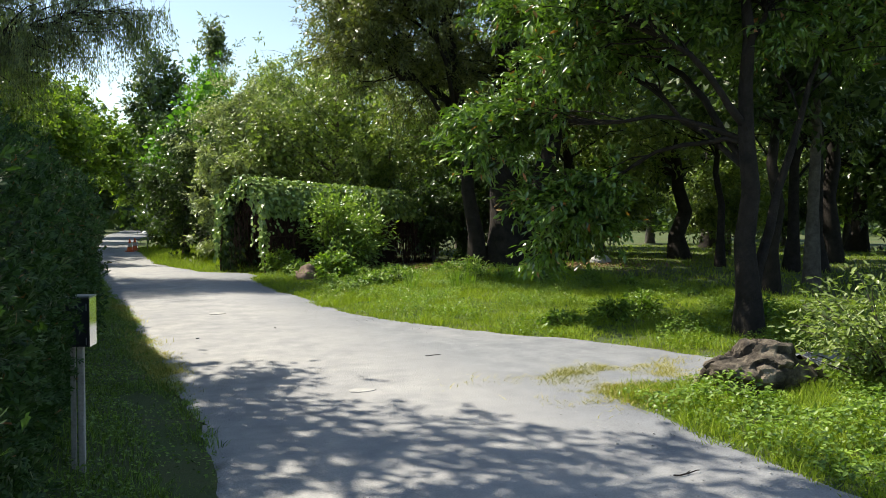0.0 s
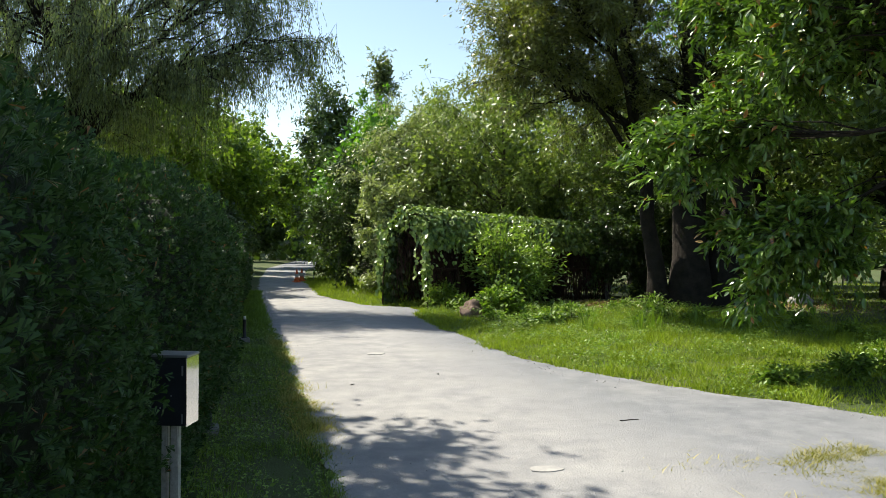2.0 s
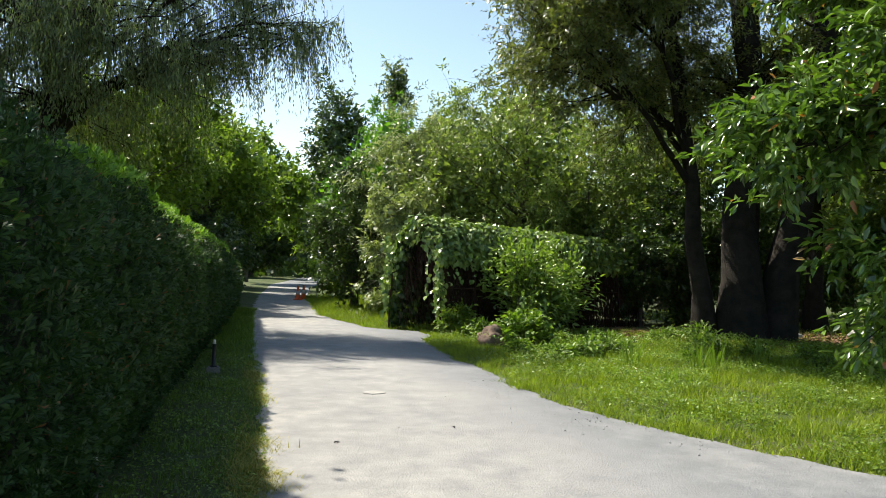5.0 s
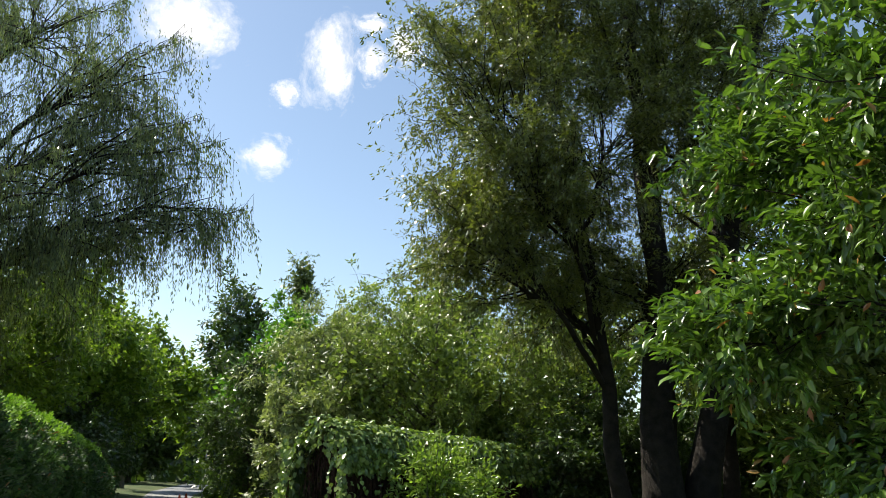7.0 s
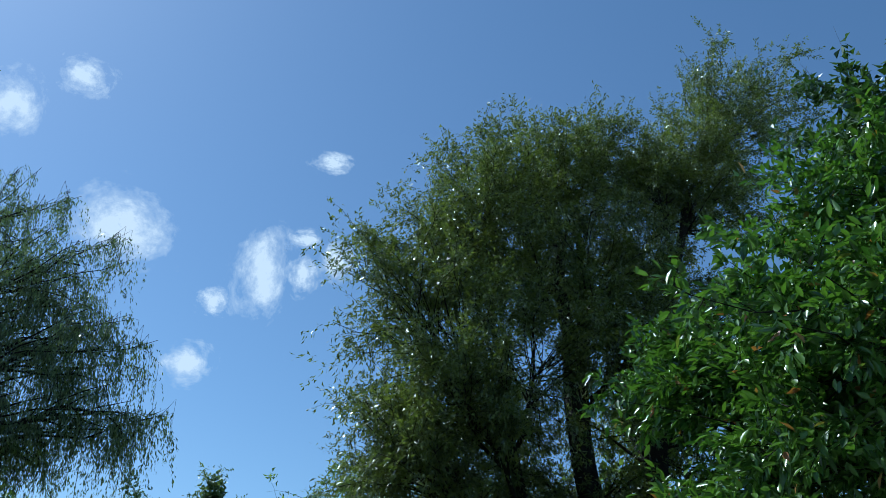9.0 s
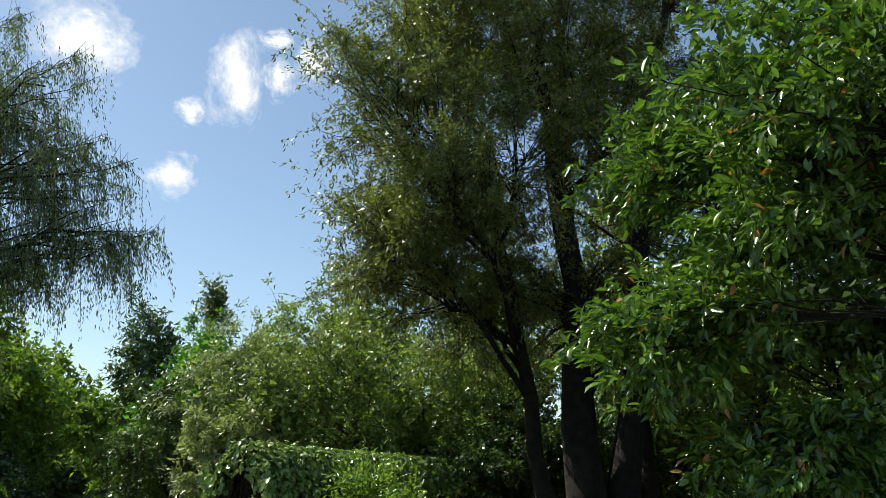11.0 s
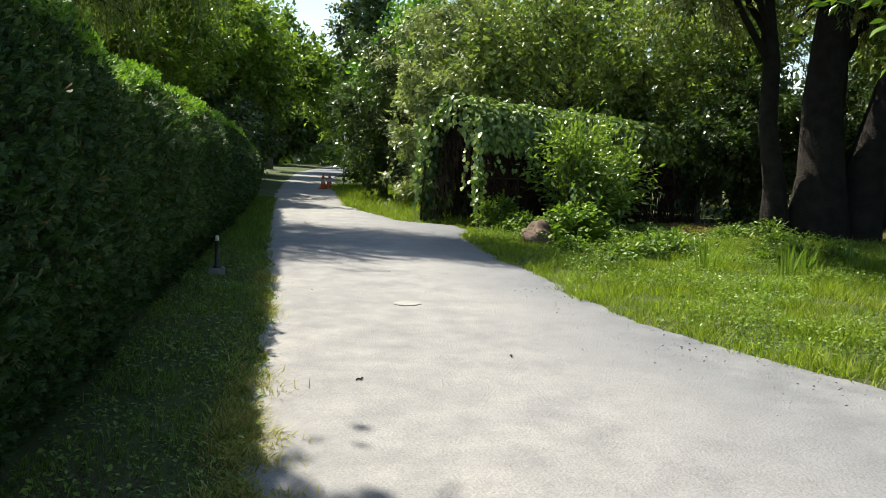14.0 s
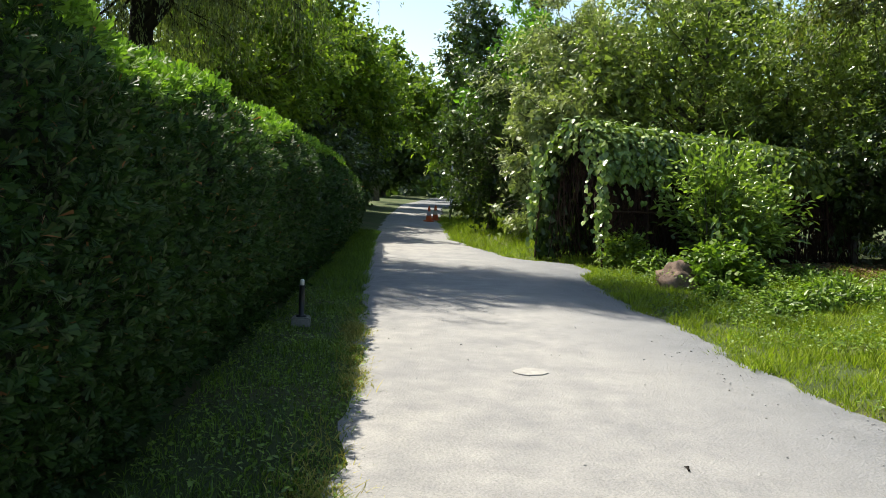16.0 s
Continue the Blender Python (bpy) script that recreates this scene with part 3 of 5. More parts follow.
    TP = np.stack([A, B, E], 1)[::2 if not core else 3]
    nt_drawn = len(TP)
    wood.append(tubes(TP, np.array([[0.006, 0.004, 0.0015]]) * np.ones((nt_drawn, 1)), 3))
    V, T = join(*wood)
    link_mesh("trunk", V, T, bark, root, smooth=True)
    # leaves
    n = nt * per_twig
    ti = np.repeat(np.arange(nt), per_twig)
    s = rng.uniform(0.05, 1.0, n)[:, None]
    P = (1 - s) ** 2 * A[ti] + 2 * s * (1 - s) * B[ti] + s ** 2 * E[ti]
    td = unit(E[ti] - A[ti])
    P = P + rng.normal(0, 0.04 + leaf[0] * 0.2, (n, 3))
    D = td * 0.7 + rng.normal(0, 0.55, (n, 3)) + np.array([0, 0, -0.25 - droop - strand])
    N = rng.normal(0, 0.55, (n, 3)) + np.array([0, 0, 0.9])
    keep = clumping(P + base, 0.75 + 0.05 * height, seed) > -0.12
    V, T = leaves(rng, P[keep], D[keep], N[keep], leaf[0], leaf[1], four)
    if core:
        # larger overlapping leaf sprays deep inside the crown, added to darken it
        cw = rng.choice(len(lob), core, p=vol / vol.sum())
        C = lob[cw, :3] + unit(rng.normal(0, 1, (core, 3))) * lob[cw, 3:] * (rng.uniform(0, 0.5, core) ** 0.5)[:, None]
        C[:, 2] = np.maximum(C[:, 2], 0.1)
        V, T = join((V, T), leaves(rng, C, rng.normal(0, 1, (core, 3)), rng.normal(0, 1, (core, 3)) + np.array([0, 0, 0.5]), leaf[0] * 1.25, leaf[1] * 1.7))
    tagged(link_mesh("crown", V, T, mat, root), kind="stuff")
    return root


# broad-leaved tree beside the side branch
crown_tree("broadleaf_tree", (7.5, 7.0, 0), "broad-leaved tree with dark trunk and glossy green leaves",
           [(0, 0, 0.1, 0.5, 6.2, 0.165), (0.05, 0.1, 1.9, 0.3, 4.6, 0.09)],
           [(-2.35, 3.0, 2.75, 0.75, 0.7, 0.62, 15), (-1.3, 2.55, 1.45, 1.0, 0.8, 0.55, 22), (-0.2, 4.0, 5.0, 1.9, 1.8, 1.6, 48), (-1.5, 1.5, 4.5, 2.3, 1.7, 0.9, 40), (0.7, 0.5, 4.9, 2.4, 2.1, 1.2, 44),
            (-0.5, 3.0, 4.2, 1.1, 1.0, 0.6, 14), (3.0, 0.2, 4.9, 2.2, 2.0, 1.3, 40), (0.5, 1.2, 6.3, 2.7, 2.4, 1.2, 44), (2.0, 3.0, 5.6, 1.9, 1.8, 1.4, 30)],
           12, 22, (0.135, 0.054), BROAD, BARK, 11, twig_len=0.5, droop=0.0, four=True, fork=2.3, bow=0.2)
# great willow behind the arbor
crown_tree("willow_tree", (10.9, 18.8, 0), "great old willow with dark thick forked trunks",
           [(0.0, 0.0, -0.4, 0.1, 13.0, 0.44), (-0.75, 0.25, -2.6, 0.2, 10.5, 0.22), (0.75, -0.1, 4.4, 0.3, 16.0, 0.36), (0.3, 0.5, 1.2, 1.5, 14.5, 0.34)],
           [(-5.0, -0.8, 8.6, 2.2, 2.4, 3.0, 56), (-5.2, -1.2, 5.6, 1.5, 1.8, 1.4, 40), (-4.6, -2.0, 7.0, 1.5, 1.5, 1.3, 30), (-3.0, 0.0, 12.7, 2.3, 2.4, 2.5, 50), (0.4, 1.0, 14.8, 2.7, 2.6, 3.0, 56), (3.2, 0.2, 15.4, 2.6, 2.5, 2.8, 50),
            (7.4, 0.2, 19.8, 3.7, 3.2, 4.0, 80), (5.4, 0.4, 16.0, 2.4, 2.2, 2.2, 36), (-1.6, 1.5, 7.2, 2.0, 1.6, 1.6, 30), (-1.6, -0.6, 8.6, 2.6, 2.2, 2.3, 44), (0.7, 0.2, 11.4, 2.8, 2.4, 2.5, 46), (-3.8, 0.8, 6.6, 2.4, 2.2, 1.8, 40), (2.6, 0.6, 8.0, 2.6, 2.4, 2.2, 44), (5.2, 0.8, 11.5, 3.0, 2.6, 2.6, 44),
            (0.2, 0.4, 5.6, 2.4, 2.0, 1.5, 40), (-2.2, 0.8, 5.2, 2.2, 1.8, 1.6, 36), (2.4, 1.0, 5.2, 2.4, 1.8, 1.6, 36), (1.0, -0.8, 9.4, 2.2, 1.8, 2.0, 36), (3.6, 1.8, 13.2, 2.6, 2.4, 2.2, 40), (-0.8, 1.6, 12.0, 2.4, 2.0, 2.4, 40), (-4.2, -0.2, 11.0, 2.0, 2.0, 1.8, 30), (-1.2, 0.5, 14.8, 1.9, 1.9, 1.9, 32), (2.0, 0.8, 16.6, 2.0, 2.0, 1.8, 32), (4.9, 0.5, 17.4, 2.0, 2.0, 2.0, 32)],
           16, 24, (0.125, 0.043), WILLOW, BARK, 12, twig_len=0.75, droop=0.10, fork=3.0, bow=0.22, up=0.5)
# weeping tree beyond the hedge
crown_tree("weeping_tree", (-4.4, 22.8, 0), "weeping tree with long hanging strands of small leaves",
           [(0, 0, 0.4, 0.0, 12.5, 0.30), (-0.4, 0.3, -2.4, 0.2, 10.5, 0.24)],
           [(1.8, 0.2, 11.0, 2.1, 2.2, 2.2, 40), (3.9, -1.6, 9.6, 1.3, 1.4, 1.1, 22), (4.8, -2.4, 7.6, 1.1, 1.2, 0.9, 18), (4.9, -2.6, 6.3, 1.4, 1.3, 0.6, 24), (2.9, -0.4, 8.0, 2.1, 2.1, 1.9, 40),
            (-1.1, 0.0, 10.4, 3.0, 3.0, 2.8, 44), (-0.6, -1.4, 6.8, 2.8, 2.8, 1.8, 44), (-3.6, 0.0, 8.0, 3.0, 3.0, 2.8, 36), (1.5, -2.4, 6.4, 2.0, 2.0, 1.2, 34),
            (0.2, -0.6, 4.6, 2.6, 2.6, 1.5, 50), (-2.8, -1.6, 5.0, 2.8, 2.6, 1.8, 50), (3.2, -1.4, 5.4, 1.8, 1.8, 1.2, 36), (-0.4, 0.6, 8.2, 2.6, 2.4, 2.0, 44), (-5.5, -0.8, 6.0, 2.6, 2.6, 2.2, 36)],
           16, 27, (0.10, 0.027), BIRCH, BARK, 13, twig_len=0.8, droop=0.25, strand=0.75, fork=4.0, bow=0.2, up=0.2)
# trees behind the hedge whose shade lies across the near road
tree("shade_tree", (-5.8, 11.5, 0), "leafy shade tree behind the clipped hedge", 10, 3.2, 0.24,
     [(2.3, -1.7, 7.4, 2.8, 2.0, 1.9), (2.0, 0.5, 7.6, 1.4, 0.9, 0.8)], 66, 12, 22, (0.19, 0.09), DARK, BARK, 14, core=500)
tree("shade_tree", (-4.6, 5.7, 0), "leafy shade tree behind the clipped hedge", 10, 3.2, 0.24,
     [(2.2, 0.2, 7.4, 2.8, 2.8, 1.9), (3.7, 1.6, 8.4, 1.6, 1.4, 1.2)], 64, 11, 18, (0.19, 0.09), DARK, BARK, 15, core=240)

# bushes and small trees behind the arbor
BUSHES = (
    ("olive_tree", (8.2, 25.5, 0), "olive green small tree with narrow leaves", 8.2, [(0, 0, 4.4, 3.6, 3.0, 3.8), (-2.4, -0.4, 3.2, 2.0, 2.0, 2.9)], OLIVE, (0.15, 0.05), 21, 0.14),
    ("silver_willow", (5.0, 26.5, 0), "silvery green willow bush with fine leaves", 6.2, [(0, 0, 3.4, 2.2, 2.2, 2.8)], SILVER, (0.15, 0.045), 22, 0.12),
    ("dark_bush", (3.6, 28.2, 0), "dark green dense bush beside the road", 5.4, [(0, 0, 2.3, 1.9, 2.2, 2.6)], DARK, (0.13, 0.06), 23, 0.12),
    ("olive_tree", (12.2, 26.0, 0), "olive green small tree with narrow leaves", 8.6, [(0, 0, 4.8, 3.2, 3.0, 3.6)], OLIVE, (0.15, 0.05), 24, 0.14),
    ("bright_tree", (6.8, 39.5, 0), "bright green leafy tree in full sun", 10, [(0, 0, 5.4, 3.2, 2.8, 3.6), (-1.6, 0.5, 4.0, 2.0, 2.0, 3.0)], BRIGHT, (0.2, 0.1), 25, 0.16),
    ("conifer_tree", (5.2, 46.0, 0), "dark slender tree far along the road", 12.5, [(0, 0, 6.5, 2.2, 2.2, 5.6)], DARK, (0.2, 0.08), 26, 0.16),
    ("slender_tree", (8.2, 46.5, 0), "slender pale green tree with thin top", 13.5, [(0, 0, 6.0, 1.9, 1.9, 5.0), (0.1, 0, 11.2, 0.8, 0.8, 1.8)], BIRCH, (0.18, 0.06), 27, 0.14),
    ("yellow_green_tree", (-2.6, 38.0, 0), "yellow green leafy tree leaning over the road", 8.5, [(0.6, 0, 5.0, 3.0, 2.6, 3.0), (3.0, -1.0, 4.8, 1.8, 1.8, 1.6)], YELLOWG, (0.17, 0.09), 28, 0.16),
    ("yellow_green_tree", (-3.2, 31.5, 0), "yellow green leafy tree leaning over the road", 8.0, [(0.6, 0, 4.4, 2.9, 2.8, 3.0)], YELLOWG, (0.16, 0.085), 29, 0.14),
    ("olive_bush", (9.6, 24.2, 0), "olive green dense bush behind the arbor", 5.4, [(0, 0, 2.7, 2.4, 1.6, 2.7)], OLIVE, (0.13, 0.055), 30, 0.1),
    ("dark_bush", (14.5, 23.6, 0), "dark green dense bush beside the road", 4.2, [(0, 0, 2.1, 2.6, 1.6, 2.0)], DARK, (0.13, 0.055), 31, 0.1),
    ("silver_willow", (6.4, 31.0, 0), "silvery green willow bush with fine leaves", 7.4, [(0, 0, 4.0, 2.6, 2.4, 3.3)], SILVER, (0.16, 0.05), 32, 0.13),
    ("bright_bush", (3.9, 33.4, 0), "low sunlit green bush at the road edge", 1.9, [(0, 0, 0.9, 1.2, 1.3, 0.9)], YELLOWG, (0.13, 0.06), 33, 0.06),
    ("dark_bush", (-1.0, 29.3, 0), "dark green dense bush beside the road", 2.8, [(0, 0, 1.3, 1.2, 1.6, 1.4)], DARK, (0.14, 0.07), 52, 0.08),
    ("dark_bush", (-0.9, 33.0, 0), "dark green dense bush beside the road", 3.4, [(0, 0, 1.6, 1.4, 1.8, 1.7)], DARK, (0.15, 0.075), 53, 0.08),
    ("dark_bush", (-0.9, 37.0, 0), "dark green dense bush beside the road", 3.6, [(0, 0, 1.7, 1.5, 2.2, 1.8)], DARK, (0.16, 0.08), 36, 0.1),
    ("dark_bush", (-0.4, 42.0, 0), "dark green dense bush beside the road", 4.4, [(0, 0, 2.1, 1.9, 2.4, 2.2)], DARK, (0.16, 0.08), 37, 0.1),
    ("dark_bush", (12.0, 23.0, 0), "dark green dense bush beside the road", 4.4, [(0, 0, 1.9, 2.4, 1.2, 2.2)], DARK, (0.15, 0.06), 38, 0.1),
    ("dark_bush", (17.5, 25.0, 0), "dark green dense bush beside the road", 5.0, [(0, 0, 2.2, 3.0, 1.6, 2.6)], DARK, (0.16, 0.07), 39, 0.1),
    ("dark_bush", (10.4, 22.4, 0), "dark green dense bush beside the road", 3.4, [(0, 0, 1.6, 1.3, 1.0, 1.7)], DARK, (0.13, 0.055), 119, 0.08),
    ("silver_willow", (4.6, 24.3, 0), "silvery green willow bush with fine leaves", 4.2, [(0, 0, 1.9, 1.6, 1.3, 2.1)], SILVER, (0.14, 0.06), 40, 0.1),
    ("tall_tree", (15.0, 11.9, 0), "tall dark broad-leaved tree on the park lawn", 17.0, [(0, 0, 12.0, 3.0, 3.0, 4.6), (0.5, 0.4, 7.5, 3.0, 3.0, 2.4)], DARK, (0.2, 0.09), 43, 0.15),
    ("backing_tree", (10.5, 31.0, 0), "dark green tree behind the arbor thicket", 10.0, [(0, 0, 5.4, 3.4, 2.2, 4.6)], OLIVE, (0.19, 0.075), 44, 0.2),
    ("backing_tree", (15.5, 30.0, 0), "dark green tree behind the arbor thicket", 10.0, [(0, 0, 5.2, 3.6, 2.2, 4.6)], DARK, (0.19, 0.085), 45, 0.2),
    ("backing_tree", (21.5, 29.0, 0), "dark green tree behind the arbor thicket", 9.5, [(0, 0, 5.0, 3.6, 2.2, 4.4)], DARK, (0.19, 0.085), 46, 0.2),
    ("backing_tree", (28.0, 32.0, 0), "dark green tree behind the arbor thicket", 9.5, [(0, 0, 5.0, 4.0, 2.2, 4.4)], DARK, (0.2, 0.09), 47, 0.2),
    ("yellow_green_tree", (-5.5, 36.0, 0), "yellow green leafy tree leaning over the road", 9.5, [(0, 0, 5.2, 2.8, 2.6, 4.2)], YELLOWG, (0.19, 0.095), 48, 0.18),
    ("yellow_green_tree", (-3.8, 45.0, 0), "yellow green leafy tree leaning over the road", 10.5, [(0, 0, 5.6, 3.4, 2.6, 4.6)], YELLOWG, (0.2, 0.1), 49, 0.18),
    ("backing_tree", (11.5, 44.0, 0), "dark green tree behind the arbor thicket", 11, [(0, 0, 5.6, 3.0, 2.4, 5.0)], OLIVE, (0.2, 0.09), 50, 0.2),
    ("road_end_tree", (1.2, 60.0, 0), "leafy tree closing the far end of the road", 6, [(0, 0, 2.6, 5.0, 2.0, 2.8)], DARK, (0.22, 0.11), 51, 0.16),
    ("backing_tree", (34.0, 7.0, 0), "dark green tree behind the arbor thicket", 9.0, [(0, 0, 4.0, 3.2, 3.4, 4.0)], DARK, (0.2, 0.1), 54, 0.2),
    ("backing_tree", (37.5, 15.0, 0), "dark green tree behind the arbor thicket", 9.5, [(0, 0, 4.2, 3.2, 3.8, 4.2)], OLIVE, (0.2, 0.1), 55, 0.2),
    ("backing_tree", (39.5, 23.0, 0), "dark green tree behind the arbor thicket", 9.5, [(0, 0, 4.2, 3.2, 4.0, 4.2)], DARK, (0.2, 0.1), 56, 0.2),
    ("backing_tree", (36.0, 35.5, 0), "dark green tree behind the arbor thicket", 10.0, [(0, 0, 4.4, 4.2, 3.4, 4.4)], OLIVE, (0.2, 0.1), 57, 0.2),
    ("backing_tree", (26.5, 24.0, 0), "dark green tree behind the arbor thicket", 8.5, [(0, 0, 4.2, 2.4, 2.4, 3.8)], OLIVE, (0.2, 0.1), 58, 0.2),
    ("leafy_tree", (-4.2, 27.5, 0), "dense green leafy tree behind the hedge end", 7.5, [(0.4, 0, 4.0, 2.6, 2.4, 3.4), (2.2, 0.6, 5.0, 1.6, 1.6, 1.8)], YELLOWG, (0.15, 0.08), 110, 0.15),
    ("leafy_tree", (-7.5, 25.5, 0), "dense green leafy tree behind the hedge end", 7.5, [(0, 0, 3.8, 2.8, 2.4, 3.4)], DARK, (0.15, 0.08), 111, 0.15),
    ("leafy_tree", (-1.6, 34.5, 0), "dense green leafy tree behind the hedge end", 9.5, [(0, 0, 5.8, 2.4, 2.2, 3.4), (1.8, 0.4, 4.6, 1.6, 1.6, 2.2)], YELLOWG, (0.16, 0.085), 112, 0.16),
    ("park_thicket", (22.5, 21.5, 0), "dark leafy thicket at the edge of the park lawn", 4.2, [(0, 0, 2.2, 2.6, 1.8, 2.1)], OLIVE, (0.17, 0.08), 113, 0.1),
    ("park_thicket", (30.0, 16.5, 0), "dark leafy thicket at the edge of the park lawn", 5.0, [(0, 0, 2.6, 2.6, 2.8, 2.4)], YELLOWG, (0.18, 0.09), 114, 0.1),
    ("park_thicket", (31.5, 26.5, 0), "dark leafy thicket at the edge of the park lawn", 5.0, [(0, 0, 2.6, 2.8, 2.4, 2.4)], DARK, (0.18, 0.09), 115, 0.1),
    ("park_thicket", (27.5, 10.0, 0), "dark leafy thicket at the edge of the park lawn", 4.6, [(0, 0, 2.4, 2.2, 2.6, 2.2)], OLIVE, (0.18, 0.09), 116, 0.1),
    ("park_thicket", (24.5, 4.5, 0), "dark leafy thicket at the edge of the park lawn", 4.6, [(0, 0, 2.4, 2.2, 2.6, 2.2)], DARK, (0.18, 0.09), 117, 0.1),
    ("park_thicket", (18.5, 24.0, 0), "dark leafy thicket at the edge of the park lawn", 5.4, [(0, 0, 2.8, 2.8, 1.8, 2.6)], OLIVE, (0.17, 0.08), 118, 0.1),
    ("backing_tree", (33.5, 24.5, 0), "dark green tree behind the arbor thicket", 9.5, [(0, 0, 4.6, 3.0, 3.0, 4.4)], OLIVE, (0.2, 0.1), 121, 0.2),
    ("backing_tree", (31.0, 20.5, 0), "dark green tree behind the arbor thicket", 8.5, [(0, 0, 4.4, 2.4, 2.4, 3.8)], DARK, (0.2, 0.1), 122, 0.2),
    ("leafy_tree", (-0.9, 43.5, 0), "dense green leafy tree behind the hedge end", 9.5, [(0, 0, 6.0, 2.0, 2.0, 3.2), (1.4, 0.4, 4.6, 1.4, 1.4, 1.6)], YELLOWG, (0.17, 0.09), 120, 0.16),
    ("road_end_tree", (0.6, 50.0, 0), "leafy tree closing the far end of the road", 10.5, [(0, 0, 6.4, 2.8, 2.4, 3.4), (2.6, 1.0, 5.2, 2.0, 2.0, 2.4)], YELLOWG, (0.2, 0.1), 34, 0.16),
    ("road_end_tree", (5.8, 55.0, 0), "leafy tree closing the far end of the road", 9, [(0, 0, 4.2, 4.2, 2.6, 4.0)], YELLOWG, (0.22, 0.11), 35, 0.16),
)
for nm, at, lab, h, lobes, mat, lf, seed, tr in BUSHES:
    big = sum(l[3] * l[5] for l in lobes)
    far_off = min(1.0, 27.0 / math.hypot(at[0], at[1] - 5))
    tree(nm, at, lab, h, min(0.2 * h, 1.0), tr, lobes, int((28 + big * 2.0) * far_off), 13, int(38 * far_off), (lf[0] * 1.08 / far_off ** 0.6, lf[1] * 1.25 / far_off ** 0.6), mat, BARK_GREY, seed, twig_len=0.45 + 0.04 * h, droop=0.05, core=int(700 + big * 130), four="fine")

# trees of the park, seen across the lawn
PARK = ((12.6, 11.0, 9.0, 0.16, 0), (17.3, 16.9, 9.5, 0.13, 1), (18.2, 15.1, 10, 0.19, 0), (18.9, 14.7, 10, 0.22, 1), (22.8, 17.3, 11, 0.34, 0), (19.6, 21.0, 8.5, 0.32, 1),
        (31.0, 22.2, 9, 0.40, 0), (15.2, 21.6, 10, 0.26, 1), (27.0, 27.0, 10, 0.3, 0), (24.0, 11.0, 10, 0.25, 1), (16.5, 6.5, 9.5, 0.22, 0), (35, 30, 11, 0.35, 1))
for j, (px, py, h, r, kind_no) in enumerate(PARK):
    tree("park_tree", (px, py, 0), "dark-trunked park tree standing in shaded grass", h, 2.6, r,
         [(0, 0, h * 0.68, 3.8, 3.8, h * 0.28), (1.2 * (-1) ** j, 0.8, h * 0.52, 3.0, 3.0, 1.5)], 40, 10, 30, (0.24, 0.12), (DARK, OLIVE)[kind_no], BARK, 60 + j,
         lean=(0.5 * (-1) ** j, 0.2), twig_len=1.0, core=1200, four="fine", group="trees of the park lawn")


def far_woods():
    """Belt of leafy woods that closes the place on all sides."""
    rng = np.random.default_rng(77)
    clumps = []
    for _ in range(1600):
        a = rng.uniform(0, 2 * np.pi)
        r = rng.uniform(44, 64)
        x, y = 8 + r * math.cos(a) * 1.15, 14 + r * math.sin(a) * 1.1
        if abs(x - (1.0 + (y - 40) * 0.15)) < 3 and y > 0 and y < 56:
            continue
        clumps.append((x, y, rng.uniform(0, 1) ** 1.4 * rng.uniform(1, 10.0)))
    C = np.array(clumps)
    n = len(C) * 50
    P = np.repeat(C, 50, 0) + rng.normal(0, 1, (n, 3)) * np.array([1.4, 1.4, 0.9])
    P[:, 2] = np.abs(P[:, 2])
    V, T = leaves(rng, P, rng.normal(0, 1, (n, 3)) + np.array([0, 0, -0.4]), rng.normal(0, 0.6, (n, 3)) + np.array([0, 0, 0.8]), 1.0, 0.62)
    tagged(link_mesh("far_woods", V, T, DARK), "dark green belt of distant mixed woods", "woods", kind="stuff")


far_woods()

# ---- arbor ----
AX, AY = np.array([0.906, 0.423, 0]), np.array([0.423, -0.906, 0])   # along the tunnel, across it (towards the road)
ARB = np.array([3.75, 20.35, 0.0])
ARB_LEN, ARB_W, ARB_H = 7.0, 0.92, 2.45


def arbor_skin(s, a, out=0.0):
    """Point at s metres along the tunnel and angle a (0: near foot, pi: far foot) of its arched section, and the outward normal."""
    ca, sa = np.cos(a), np.sin(a)
    w = ARB_W + out
    up = ARB_H + out - 0.22 * np.clip(s / ARB_LEN, 0, 1)
    cc = np.sign(ca) * np.abs(ca) ** 0.85
    ss = np.abs(sa) ** 0.85
    P = ARB + s[:, None] * AX + (cc * w)[:, None] * AY + (ss * up)[:, None] * np.array([0, 0, 1.0])
    N = unit(ca[:, None] * AY + sa[:, None] * np.array([0, 0, 1.0]))
    return P, N


